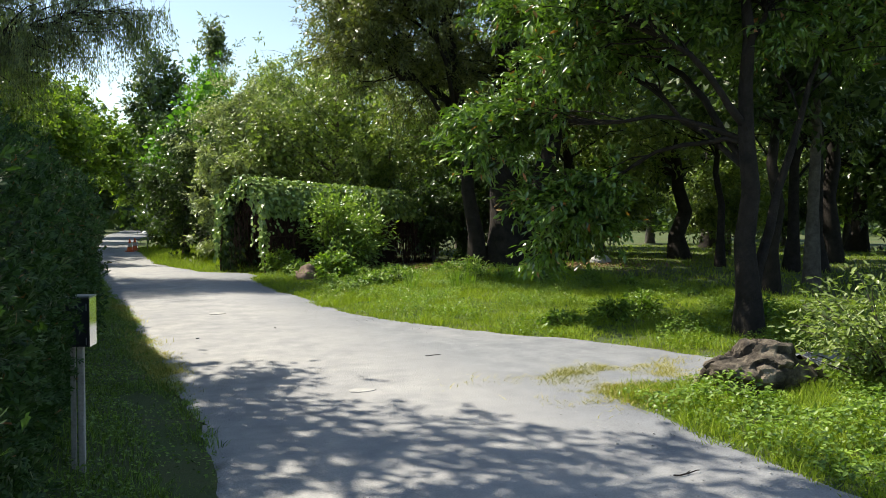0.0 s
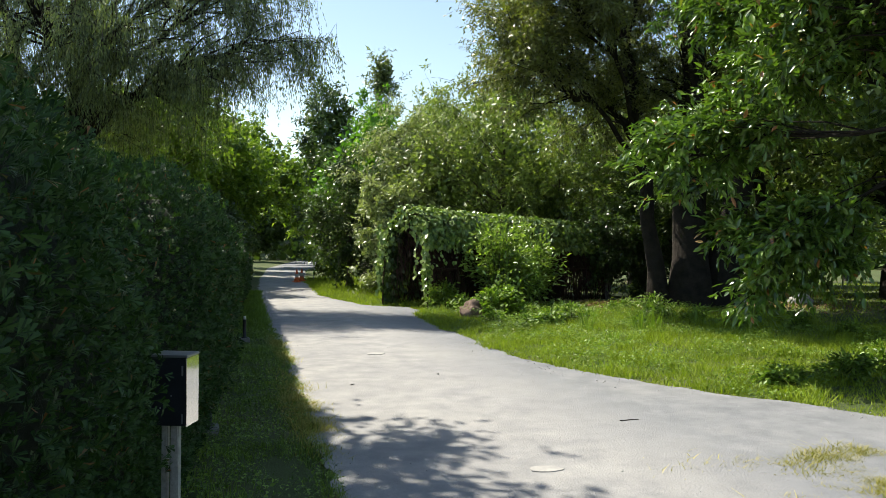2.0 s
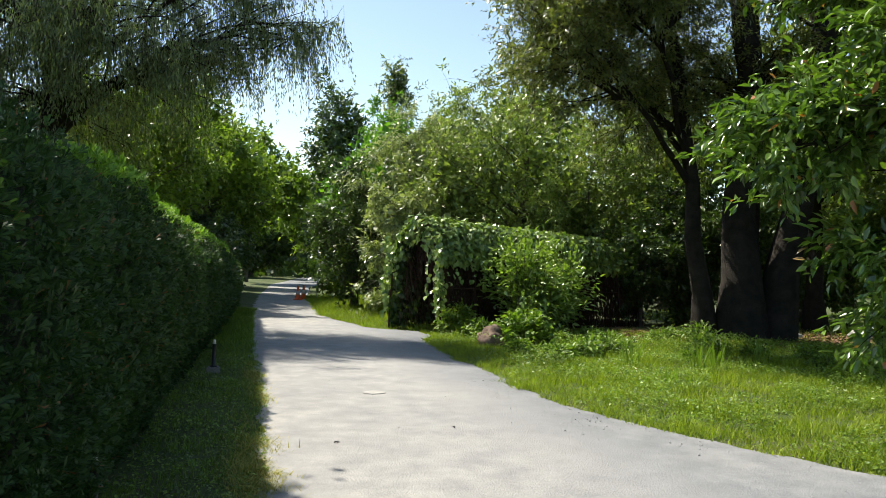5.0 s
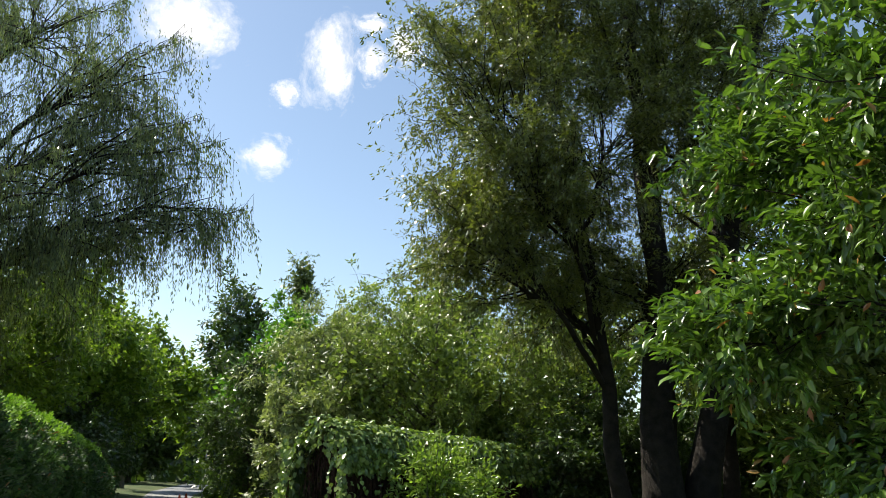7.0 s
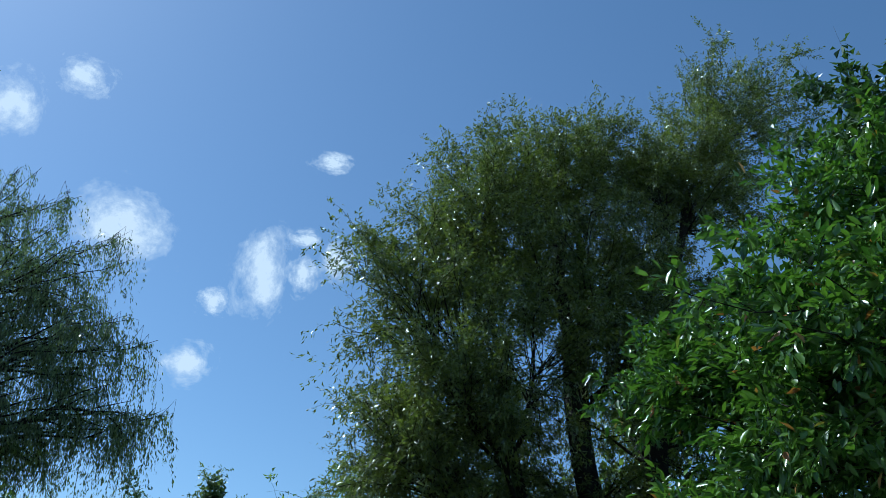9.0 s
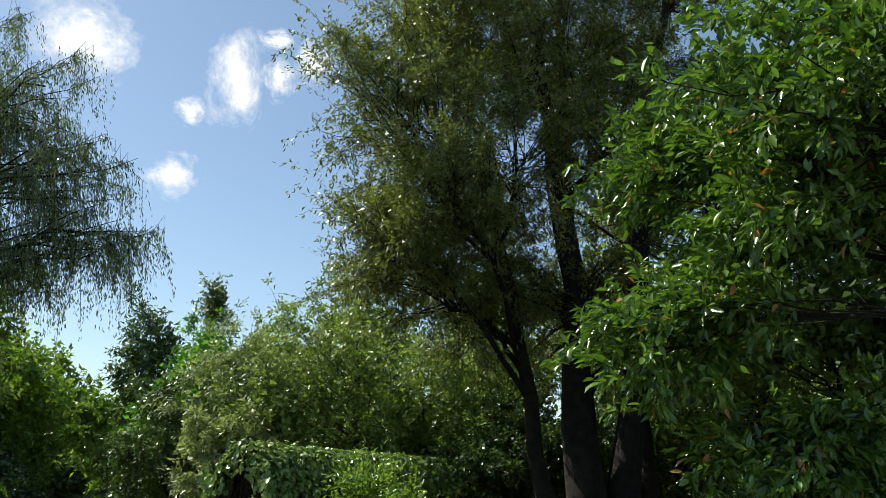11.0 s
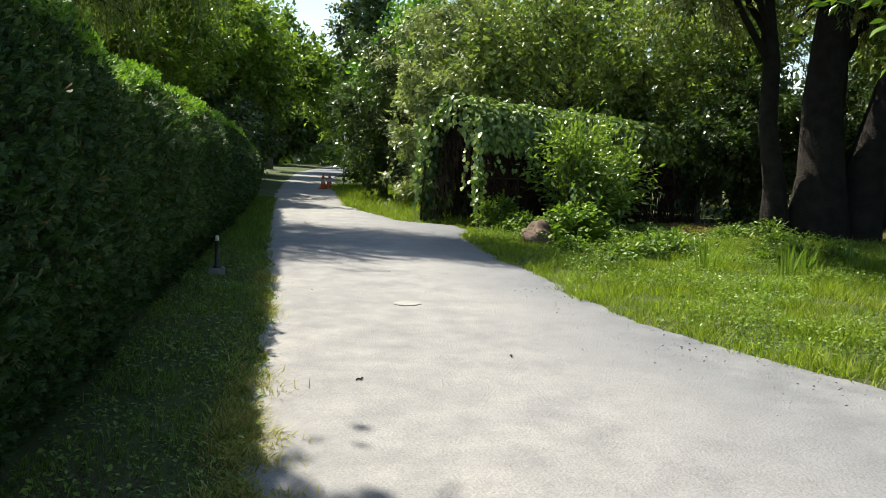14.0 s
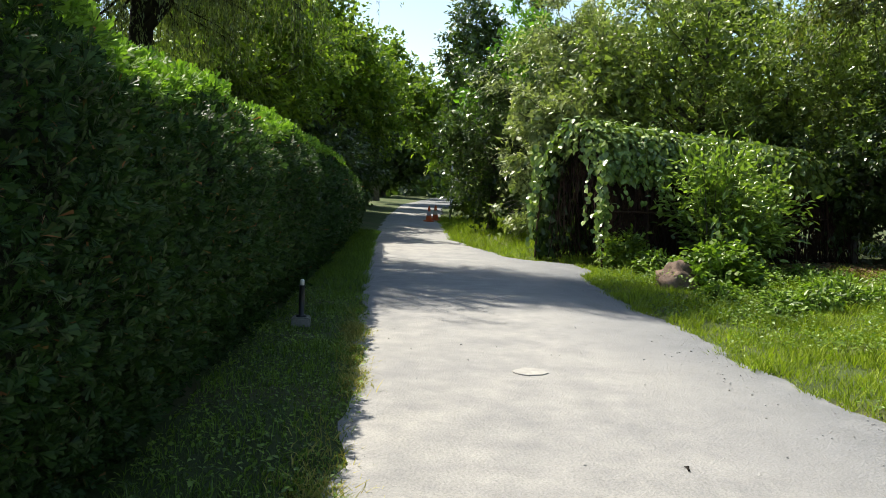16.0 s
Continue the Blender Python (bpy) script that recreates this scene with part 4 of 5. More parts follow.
def make_arbor():
    root = thing("arbor", tuple(ARB), "vine-covered arched garden arbor with dark tunnel entrance", "arbor")
    rel = ARB
    for s in np.linspace(0, ARB_LEN, 8):
        a = np.linspace(0, np.pi, 15)
        P, _ = arbor_skin(np.full(15, s), a)
        V, T = tubes((P - rel)[None], np.full((1, 15), 0.022), 6)
        link_mesh("hoop", V, T, STEM_DRY, root, smooth=True)
    for a in (0.35, 0.9, 1.57, 2.2, 2.8):
        P, _ = arbor_skin(np.linspace(0, ARB_LEN, 10), np.full(10, a))
        V, T = tubes((P - rel)[None], np.full((1, 10), 0.016), 6)
        link_mesh("rail", V, T, STEM_DRY, root, smooth=True)
    rng = np.random.default_rng(41)
    # dry stems that hang inside, set dense and dark to put shade in the tunnel
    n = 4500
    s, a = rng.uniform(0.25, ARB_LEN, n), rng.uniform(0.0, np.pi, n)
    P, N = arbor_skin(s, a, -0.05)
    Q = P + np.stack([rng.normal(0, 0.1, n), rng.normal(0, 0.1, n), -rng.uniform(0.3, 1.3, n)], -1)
    Q[:, 2] = np.maximum(Q[:, 2], 0.02)
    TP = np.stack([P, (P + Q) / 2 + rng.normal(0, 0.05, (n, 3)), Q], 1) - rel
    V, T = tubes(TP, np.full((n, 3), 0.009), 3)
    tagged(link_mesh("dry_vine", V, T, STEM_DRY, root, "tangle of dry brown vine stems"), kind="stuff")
    # inner layer of shaded leaves
    n = 20000
    s, a = rng.uniform(0.0, ARB_LEN, n), 0.62 + rng.uniform(0.0, 1, n) ** 0.85 * 1.85
    P, N = arbor_skin(s, a, rng.uniform(-0.12, 0.08, n))
    D = rng.normal(0, 0.5, (n, 3)) + np.array([0, 0, -0.8])
    D = D - N * (D * N).sum(1)[:, None] * 0.85
    V, T = leaves(rng, P, D, N + rng.normal(0, 0.45, (n, 3)), 0.15, 0.13, True)
    # Back wall leaves added in the dark colour to put shade inside the tunnel.
    far_n = 7000
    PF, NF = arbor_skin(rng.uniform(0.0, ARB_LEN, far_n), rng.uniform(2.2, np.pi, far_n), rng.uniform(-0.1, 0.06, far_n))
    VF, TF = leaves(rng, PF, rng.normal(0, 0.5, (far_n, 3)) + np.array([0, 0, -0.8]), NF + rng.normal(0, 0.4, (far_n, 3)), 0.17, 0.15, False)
    tagged(link_mesh("back_shade_foliage", VF - rel, TF, DARK, root, "back wall leaves coloured dark to shade the tunnel"), kind="stuff")
    # leafy strands that hang from the rim of the entrance and along its near post
    chains = []
    for k in range(34):
        a0 = rng.uniform(0.35, 2.8)
        top, _ = arbor_skin(np.array([rng.normal(-0.02, 0.06)]), np.array([a0]), rng.uniform(-0.02, 0.12))
        m = int(rng.uniform(3, 10) * (1.5 if a0 < 0.8 else 1))
        zz = -0.065 * np.arange(m)
        chains.append(top + np.stack([rng.normal(0, 0.025, m), rng.normal(0, 0.025, m), zz], -1))
    for across, count in ((ARB_W - 0.06, 3), (ARB_W - 0.3, 1), (-ARB_W + 0.02, 3)):
        for _ in range(count):
            m = int(rng.uniform(16, 30))
            zz = 2.1 - 0.068 * np.arange(m)
            chains.append(ARB + AY * (across + rng.normal(0, 0.05)) - AX * 0.08 + np.stack([rng.normal(0, 0.03, m), rng.normal(0, 0.03, m), zz], -1))
    P4 = np.concatenate(chains)
    P4 = P4[P4[:, 2] > 0.1]
    V2, T2 = leaves(rng, P4, rng.normal(0, 0.35, (len(P4), 3)) + np.array([-0.2, -0.3, -0.9]), rng.normal(0, 0.4, (len(P4), 3)) + np.array([-0.6, -0.6, 0.5]), 0.12, 0.11, True)
    V, T = join((V, T), (V2, T2))
    tagged(link_mesh("vine_foliage", V - rel, T, VINE, root), kind="stuff")
    # the large leaves that hang about the entrance, one by one
    bm = bmesh.new()
    ring = [(0.0, 0.0, 0.0), (0.045, -0.012, -0.006), (0.062, 0.03, -0.008), (0.05, 0.075, -0.012), (0.0, 0.125, -0.028), (-0.05, 0.075, -0.012), (-0.062, 0.03, -0.008), (-0.045, -0.012, -0.006)]
    mid = bm.verts.new((0, 0.045, 0.006))
    vs = [bm.verts.new(p) for p in ring]
    for j in range(len(vs)):
        bm.faces.new((mid, vs[j], vs[(j + 1) % len(vs)]))
    me = bpy.data.meshes.new("leaf")
    bm.to_mesh(me)
    bm.free()
    me.materials.append(VINE_LEAF)
    n = 290
    a = rng.uniform(0.35, 2.4, n)
    s = np.abs(rng.normal(0, 0.9, n))
    P, N = arbor_skin(s, a, rng.uniform(0.08, 0.17, n))
    for j in range(n):
        ob = new("leaf", me)
        ob.parent = root
        z = Vector(N[j] + rng.normal(0, 0.35, 3)).normalized()
        y = Vector((rng.normal(0, 0.4), rng.normal(0, 0.4), -1.0))
        y = (y - z * y.dot(z)).normalized()
        x = y.cross(z)
        k = rng.uniform(0.5, 0.9)
        m = Matrix((x, y, z)).transposed().to_4x4()
        ob.matrix_local = Matrix.Translation(Vector(P[j] - rel)) @ m @ Matrix.Scale(k, 4)


def object_leaf_material():
    m, nt, p, out = material("vine_leaf_single")
    oi = nt.nodes.new("ShaderNodeObjectInfo")
    r = ramp_node(nt, oi.outputs["Random"], [(0.0, (0.12, 0.21, 0.05)), (1.0, (0.32, 0.42, 0.13))])
    nt.links.new(r.outputs[0], p.inputs["Base Color"])
    p.inputs["Roughness"].default_value, p.inputs["Specular IOR Level"].default_value = 0.42, 0.4
    return m


VINE_LEAF = object_leaf_material()
make_arbor()


def shrub(name, at, label, r, h, n_stems, leaf, mat, seed, per=60, category="shrub", four=True):
    """Many thin stems from one foot with leaves along them."""
    rng = np.random.default_rng(seed)
    root = thing(name, at, label, category)
    a, q = rng.uniform(0, 2 * np.pi, n_stems), rng.uniform(0, 1, n_stems) ** 0.5
    E = np.stack([np.cos(a) * q * r, np.sin(a) * q * r, h * np.sqrt(np.clip(1.05 - q * q * 0.85, 0.05, 2)) * rng.uniform(0.5, 1.12, n_stems)], -1)
    A = np.stack([np.cos(a) * 0.12 * r, np.sin(a) * 0.12 * r, np.full(n_stems, -0.05)], -1)
    B = A * 0.4 + E * np.array([0.45, 0.45, 0.75]) + rng.normal(0, 0.05 * r, (n_stems, 3))
    s = np.linspace(0, 1, 6)[None, :, None]
    P = (1 - s) ** 2 * A[:, None] + 2 * s * (1 - s) * B[:, None] + s * s * E[:, None]
    V, T = tubes(P, np.linspace(0.012, 0.003, 6)[None] * np.ones((n_stems, 1)), 4)
    tagged(link_mesh("stem_tangle", V, T, BARK_GREY, root), kind="stuff")
    n = n_stems * per
    i = np.repeat(np.arange(n_stems), per)
    s = (rng.uniform(0.08, 1, n) ** 0.7)[:, None]
    L = (1 - s) ** 2 * A[i] + 2 * s * (1 - s) * B[i] + s * s * E[i] + rng.normal(0, 0.06 * r + leaf[0] * 0.35, (n, 3))
    L[:, 2] = np.abs(L[:, 2])
    D = unit(L * np.array([1, 1, 0.3])) * 0.8 + rng.normal(0, 0.5, (n, 3)) + np.array([0, 0, -0.15])
    V, T = leaves(rng, L, D, rng.normal(0, 0.45, (n, 3)) + np.array([0, 0, 1]), leaf[0], leaf[1], four)
    tagged(link_mesh("leaves", V, T, mat, root), kind="stuff")
    return root


shrub("compound_shrub", (5.95, 19.35, 0), "sunlit green shrub growing against the arbor", 1.05, 2.3, 46, (0.15, 0.06), SHRUB, 81, 80)
shrub("compound_shrub", (7.1, 20.2, 0), "sunlit green shrub growing against the arbor", 0.9, 2.0, 36, (0.14, 0.06), SHRUB, 82, 90)
shrub("low_shrub", (4.55, 19.5, 0), "low pale green shrub with faded flower heads", 0.5, 0.62, 40, (0.09, 0.05), YELLOWG, 83, 60)
shrub("ivy_clump", (5.2, 17.35, 0), "ivy growing over a boulder beside the grass", 0.55, 0.62, 50, (0.09, 0.08), WEED, 84, 60)
shrub("roadside_shrub", (6.45, 4.15, 0), "open shrub with small pale leaves behind a stump", 1.15, 1.15, 90, (0.075, 0.032), OLIVE, 85, 70)
shrub("roadside_shrub", (8.3, 4.5, 0), "open shrub with small pale leaves behind a stump", 1.2, 1.1, 80, (0.075, 0.032), OLIVE, 86, 70)
wr = random.Random(7)
for k in range(34):
    wx = wr.uniform(4.6, 11.5)
    wy = wr.uniform(max(12.2, 18.6 - (wx - 4) * 0.9), 18.8)
    wh = wr.uniform(0.14, 0.32)
    shrub("weed_clump", (wx, wy, 0), "leafy green weeds standing in the grass", wh * 0.9, wh, 22, (0.085, 0.042), WEED, 400 + k, 22, "weeds", False)
for k, (px, py, hh) in enumerate(((6.7, 8.9, 0.32), (5.6, 8.7, 0.22), (7.7, 9.4, 0.3), (5.1, 15.4, 0.25), (5.8, 15.9, 0.3), (6.4, 16.3, 0.34), (4.7, 16.2, 0.22), (8.8, 8.0, 0.35), (9.5, 18.2, 0.4), (4.9, 18.7, 0.45))):
    shrub("weed_clump", (px, py, 0), "leafy green weeds standing in the grass", hh * 1.1, hh, 30, (0.09, 0.045), WEED, 90 + k, 26, "weeds")


def blade_clump(name, at, label, n, h, w, spread, mat, seed):
    rng = np.random.default_rng(seed)
    root = thing(name, at, label, "plant")
    for _ in range(n):
        a, q = rng.uniform(0, 2 * np.pi), rng.uniform(0, spread)
        f = np.array([math.cos(a) * q, math.sin(a) * q, -0.03])
        hh = h * rng.uniform(0.6, 1.1)
        d = np.array([math.cos(a), math.sin(a), 0]) * hh * rng.uniform(0.1, 0.4)
        side = np.array([-math.sin(a), math.cos(a), 0]) * w / 2
        out = d / max(np.linalg.norm(d), 1e-6) * 0.006
        V, T = [], []
        for s, ww in ((0, 0.8), (0.35, 1), (0.7, 0.75), (1, 0.05)):
            c = f + d * s * s + np.array([0, 0, hh * s])
            V += [c - side * ww, c + out, c + side * ww]
        for j in range(3):
            o = j * 3
            T += [(o, o + 1, o + 4), (o, o + 4, o + 3), (o + 1, o + 2, o + 5), (o + 1, o + 5, o + 4)]
        link_mesh("blade", V, T, mat, root)


for k, at in enumerate(((5.95, 14.6, 0), (6.7, 13.9, 0), (7.1, 14.1, 0), (8.6, 15.0, 0), (5.6, 12.9, 0))):
    blade_clump("iris_clump", at, "clump of upright green sword-shaped iris leaves", 16, (0.55, 0.55, 0.5, 0.5, 0.3)[k], 0.028, 0.16, WEED, 120 + k)


def rough_lump(name, at, size, mat, seed, label, category, sub=4, rugged=0.22, parent=None, turn=0.0):
    bm = bmesh.new()
    bmesh.ops.create_icosphere(bm, subdivisions=sub, radius=1)
    off = Vector((seed * 3.1, seed * 1.7, 0))
    for v in bm.verts:
        p = v.co.copy()
        d = 1 + rugged * (noise.noise(p * 1.3 + off) + 0.5 * noise.noise(p * 3.1 + off) + 0.25 * noise.noise(p * 7.3 + off))
        v.co = Vector((p.x * size[0] * d, p.y * size[1] * d, max(p.z, -0.35) * size[2] * d))
    ob = part(name, bm, mat, parent, smooth=True)
    ob.location = at
    ob.rotation_euler = (0, 0, turn)
    return tagged(ob, label, category)


rough_lump("boulder", (4.78, 17.5, 0.04), (0.52, 0.36, 0.33), STONE, 3, "reddish grey boulder half covered with ivy", "boulder", rugged=0.42, turn=0.4)
rough_lump("stone", (15.2, 19.9, 0.05), (0.34, 0.26, 0.24), PALE_STONE, 5, "pale boulder in the shade under the willow", "boulder")
rough_lump("stone", (12.6, 19.4, 0.05), (0.42, 0.2, 0.12), PALE_STONE, 6, "pale boulder in the shade under the willow", "boulder")


def make_stump():
    """Weathered root stump lying at the corner of the side branch: ridged, hollowed, split by dark gaps."""
    root = thing("stump", (5.15, 4.75, 0), "weathered grey tree stump with deep dark cracks", "stump")
    bm = bmesh.new()
    bmesh.ops.create_icosphere(bm, subdivisions=5, radius=1)
    for v in bm.verts:
        p = v.co.copy()
        n1 = noise.noise(Vector((p.x * 0.9 + 3, p.y * 0.9, p.z * 2.2)))
        n2 = noise.noise(Vector((p.x * 2.2, p.y * 2.2 + 5, p.z * 6)))
        ledge = math.sin(p.z * 7.5 + 1.8 * noise.noise(p * 1.4) + p.x * 1.2)
        d = 1 + 0.20 * n1 + 0.06 * n2 + 0.10 * ledge + 0.05 * noise.noise(p * 5) + 0.03 * noise.noise(p * 12) - 0.16 * max(0.0, 0.12 - abs(noise.noise(Vector((p.x * 1.5, p.y * 1.5 + 9, p.z * 2.5))))) / 0.12
        v.co = Vector((p.x * 0.56 * d, p.y * 0.34 * d, min(max(p.z, -0.4), 0.8 - 0.25 * p.x) * 0.40 * d + 0.1))
    part("body", bm, WOOD_OLD, root, smooth=False)
    for k, (x, y, a, l) in enumerate(((0.4, -0.1, -20, 0.4), (-0.3, 0.2, 150, 0.3))):
        s = np.linspace(0, 1, 6)[:, None]
        e = np.array([math.cos(radians(a)) * l, math.sin(radians(a)) * l, -0.28])
        P = np.array([x, y, 0.22]) + s * e + np.array([0, 0, 0.06]) * np.sin(s * 3)
        V, T = tubes(P[None], np.linspace(0.08, 0.02, 6)[None], 8)
        link_mesh("root", V, T, WOOD_OLD, root, smooth=True)


make_stump()

# ---- box on posts, bollard lamp, cones ----
def make_box():
    root = thing("meter_box", (-0.915, 4.2, 0), "black box with pale reflective side on wooden posts", "utility box")
    part("cabinet", box_bm(-0.075, 0.085, -0.06, 0.075, 0.92, 1.19, 0.004), BLACK, root, "black painted metal cabinet")
    part("lid", box_bm(-0.08, 0.093, -0.065, 0.08, 1.191, 1.201, 0.003), TIN, root, "grey metal lid")
    part("side_panel", box_bm(0.086, 0.090, -0.062, 0.077, 0.918, 1.19, 0.0015), STEEL, root, "pale reflective side panel")
    for z in (0.93, 1.12):
        part("hinge", box_bm(0.066, 0.073, -0.064, -0.059, z, z + 0.04, 0.0015), TIN, root)
    for x, z in ((0.02, 1.04), (-0.03, 0.99)):
        part("screw", box_bm(x - 0.003, x + 0.003, -0.0625, -0.0595, z - 0.003, z + 0.003), TIN, root)
    part("post", box_bm(0.0, 0.036, -0.02, 0.018, -0.1, 0.918, 0.004), POST_WOOD, root, "grey weathered wooden post")
    part("post", box_bm(-0.05, -0.022, 0.0, 0.03, -0.1, 0.918, 0.004), POST_WOOD, root, "grey weathered wooden post")
    root.rotation_euler, root.scale = (0, 0, radians(-20)), (0.9, 0.9, 1.0)


make_box()


def bollard(at):
    root = thing("bollard_lamp", at, "short black garden bollard lamp with white tip", "bollard lamp")
    bm = box_bm(-0.085, 0.085, -0.085, 0.085, -0.06, 0.075, 0.012)
    part("footing", bm, CONCRETE, root, "rough concrete footing block")
    V, T = lathe([(0.0, 0.075), (0.05, 0.075), (0.05, 0.088), (0.026, 0.092), (0.026, 0.36), (0.034, 0.365), (0.034, 0.37), (0.0, 0.37)])
    link_mesh("post", V, T, BLACK, root, smooth=False)
    V, T = lathe([(0.0, 0.37), (0.020, 0.37), (0.020, 0.415), (0.012, 0.425), (0.0, 0.426)])
    link_mesh("cap", V, T, LAMP_WHITE, root, "small white lamp cap")


bollard((-0.33, 14.05, 0))
bollard((-0.81, 7.75, 0.03))


def cone(at, turn):
    root = thing("traffic_cone", at, "orange traffic cone with white band at the roadside", "traffic cone", "cones at the roadside")
    part("base", box_bm(-0.14, 0.14, -0.14, 0.14, 0, 0.035, 0.01), ORANGE, root)
    V, T = lathe([(0.11, 0.036), (0.10, 0.06), (0.078, 0.19), (0.053, 0.33), (0.026, 0.49), (0.02, 0.50), (0.0, 0.50)])
    link_mesh("body", V, T, ORANGE, root, smooth=True)
    V, T = lathe([(0.081, 0.192), (0.056, 0.328), (0.054, 0.328), (0.079, 0.192)])
    link_mesh("band", V, T, WHITE_BAND, root, "white reflective band")
    root.rotation_euler = (0, 0, turn)


cone((2.2, 32.4, 0), 0.3)
cone((2.48, 33.3, 0), 0.9)
pole = thing("sign_pole", (3.1, 34.5, 0), "thin grey metal pole beside the road", "pole")
V, T = lathe([(0.025, -0.1), (0.025, 1.9), (0.0, 1.91)], 10)
link_mesh("shaft", V, T, TIN, pole, smooth=True)

# ---- lawn, verge, weeds ----
def grass(name, pts, h, w, mat, rng, label, bend=0.5, seg=1):
    n = len(pts)
    P = np.stack([pts[:, 0], pts[:, 1], ground_z(pts[:, 0], pts[:, 1]) - 0.01], -1)
    a = rng.uniform(0, 2 * np.pi, n)
    hh = (h * rng.uniform(0.45, 1.3, n) * (1 + 0.55 * wobble(pts[:, 0], pts[:, 1], 5.0, 1.0) + 0.3 * wobble(pts[:, 0], pts[:, 1], 13.0, 2.0)))[:, None]
    side = np.stack([np.cos(a), np.sin(a), np.zeros(n)], -1) * (w * rng.uniform(0.7, 1.3, n) / 2)[:, None]
    lean = rng.normal(0, bend, (n, 3)) * np.array([1, 1, 0]) * hh
    tip = P + lean + np.array([0, 0, 1.0]) * hh
    if seg == 1:
        V = np.stack([P - side, P + side, tip], 1).reshape(-1, 3)
        T = np.arange(n * 3).reshape(-1, 3)
    else:
        mid = P + lean * 0.3 + np.array([0, 0, 0.6]) * hh
        V = np.stack([P - side, P + side, mid - side * 0.8, mid + side * 0.8, tip], 1).reshape(-1, 3)
        i = np.arange(n)[:, None] * 5
        T = np.concatenate([i + [0, 1, 3], i + [0, 3, 2], i + [2, 3, 4]])
    tagged(link_mesh(name, V, T, mat), label, "grass", kind="stuff")


def scatter(rng, n, x0, x1, y0, y1, margin=0.0):
    p = np.stack([rng.uniform(x0, x1, n), rng.uniform(y0, y1, n)], -1)
    d = road_depth(p[:, 0], p[:, 1])
    return p[d < margin + 0.06 * rng.normal(0, 1, n)]


rng = np.random.default_rng(200)
lawn = scatter(rng, 210000, 2.6, 12.5, 5.5, 20.5)
den = 0.55 + 0.45 * wobble(lawn[:, 0], lawn[:, 1], 1.6)
lawn = lawn[rng.uniform(0, 1, len(lawn)) < np.clip(0.35 + den, 0, 1) * np.clip(1.5 - (lawn[:, 0] - 3.5) / 9, 0.3, 1)]
grass("lawn_grass", lawn, 0.085, 0.011, GRASS, rng, "bright green lawn grass beside the road")
tall = scatter(rng, 60000, 3.2, 11.5, 5.8, 19.5, -0.12)
tall = tall[wobble(tall[:, 0], tall[:, 1], 3.1, 6.0) + 0.5 * wobble(tall[:, 0], tall[:, 1], 9.0, 1.0) > 0.45]
grass("lawn_tufts", tall, 0.13, 0.011, GRASS, rng, "taller uneven grass tufts in the lawn", bend=0.55, seg=2)
isl = scatter(rng, 90000, 3.0, 9.5, -1.0, 5.6)
grass("corner_grass", isl, 0.10, 0.011, GRASS, rng, "green grass at the corner of the side branch")
far = scatter(rng, 36000, 12, 34, 4, 30)
grass("park_grass", far, 0.10, 0.025, GRASS, rng, "grass of the shaded park lawn")
far = scatter(rng, 30000, 2.0, 6.5, 20.5, 36)
grass("verge_grass", far, 0.12, 0.018, GRASS, rng, "green verge grass beyond the arbor")


def verge_points(n, y0, y1):
    y = rng.uniform(y0, y1, n)
    f = lerp_knots(y, HEDGE_FRONT)
    e = lerp_knots(y, ROAD_LEFT)
    return np.stack([f - 0.2 + (e + 0.26 - f) * rng.uniform(0, 1, n), y], -1)


vp = verge_points(34000, 0.5, 17)
vp = vp[rng.uniform(0, 1, len(vp)) < np.clip(0.75 + 0.5 * wobble(vp[:, 0], vp[:, 1], 3.0), 0.1, 1)]
# Weed green instead of grass green puts the hedge's shade into the blades' colour.
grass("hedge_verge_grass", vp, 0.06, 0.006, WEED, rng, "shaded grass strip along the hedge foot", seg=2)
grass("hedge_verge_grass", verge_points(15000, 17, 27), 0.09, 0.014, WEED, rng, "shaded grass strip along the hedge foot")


def weed_leaves(name, p, size, hmax, mat, label):
    n = len(p)
    P = np.stack([p[:, 0], p[:, 1], ground_z(p[:, 0], p[:, 1]) + rng.uniform(0.0, hmax, n) * (1 + 0.9 * wobble(p[:, 0], p[:, 1], 3.4, 5.0))], -1)
    V, T = leaves(rng, P, rng.normal(0, 1, (n, 3)) * np.array([1, 1, 0.35]), rng.normal(0, 0.3, (n, 3)) + np.array([0, 0, 1]), size, size * 0.62)
    tagged(link_mesh(name, V, T, mat), label, "weeds", kind="stuff")


wl = scatter(rng, 110000, 3.0, 11.5, 5.8, 20.0, -0.1)
wl = wl[wobble(wl[:, 0], wl[:, 1], 2.3, 3.0) > 0.05]
weed_leaves("lawn_weeds", wl, 0.042, 0.16, WEED, "low clover and broad weeds in the lawn")
wl = scatter(rng, 36000, 3.3, 9.0, -0.5, 5.4, -0.1)
weed_leaves("corner_weeds", wl, 0.055, 0.15, WEED, "low leafy weeds at the road corner")
wl = verge_points(9000, 1.0, 16)
weed_leaves("verge_weeds", wl, 0.035, 0.06, WEED, "low weeds along the hedge foot")
ep = np.stack([rng.uniform(2.0, 7.0, 160000), rng.uniform(2.0, 33.0, 160000)], -1)
ed = road_depth(ep[:, 0], ep[:, 1])
ep = ep[(ed > -0.2) & (ed < 0.10) & (wobble(ep[:, 0], ep[:, 1], 7.0, 4.0) + 0.4 * rng.normal(0, 1, len(ep)) > 0.1 + ed * 4)]
grass("edge_tufts", ep, 0.085, 0.010, GRASS, rng, "uneven green tufts along the gravel edge", bend=0.7, seg=2)
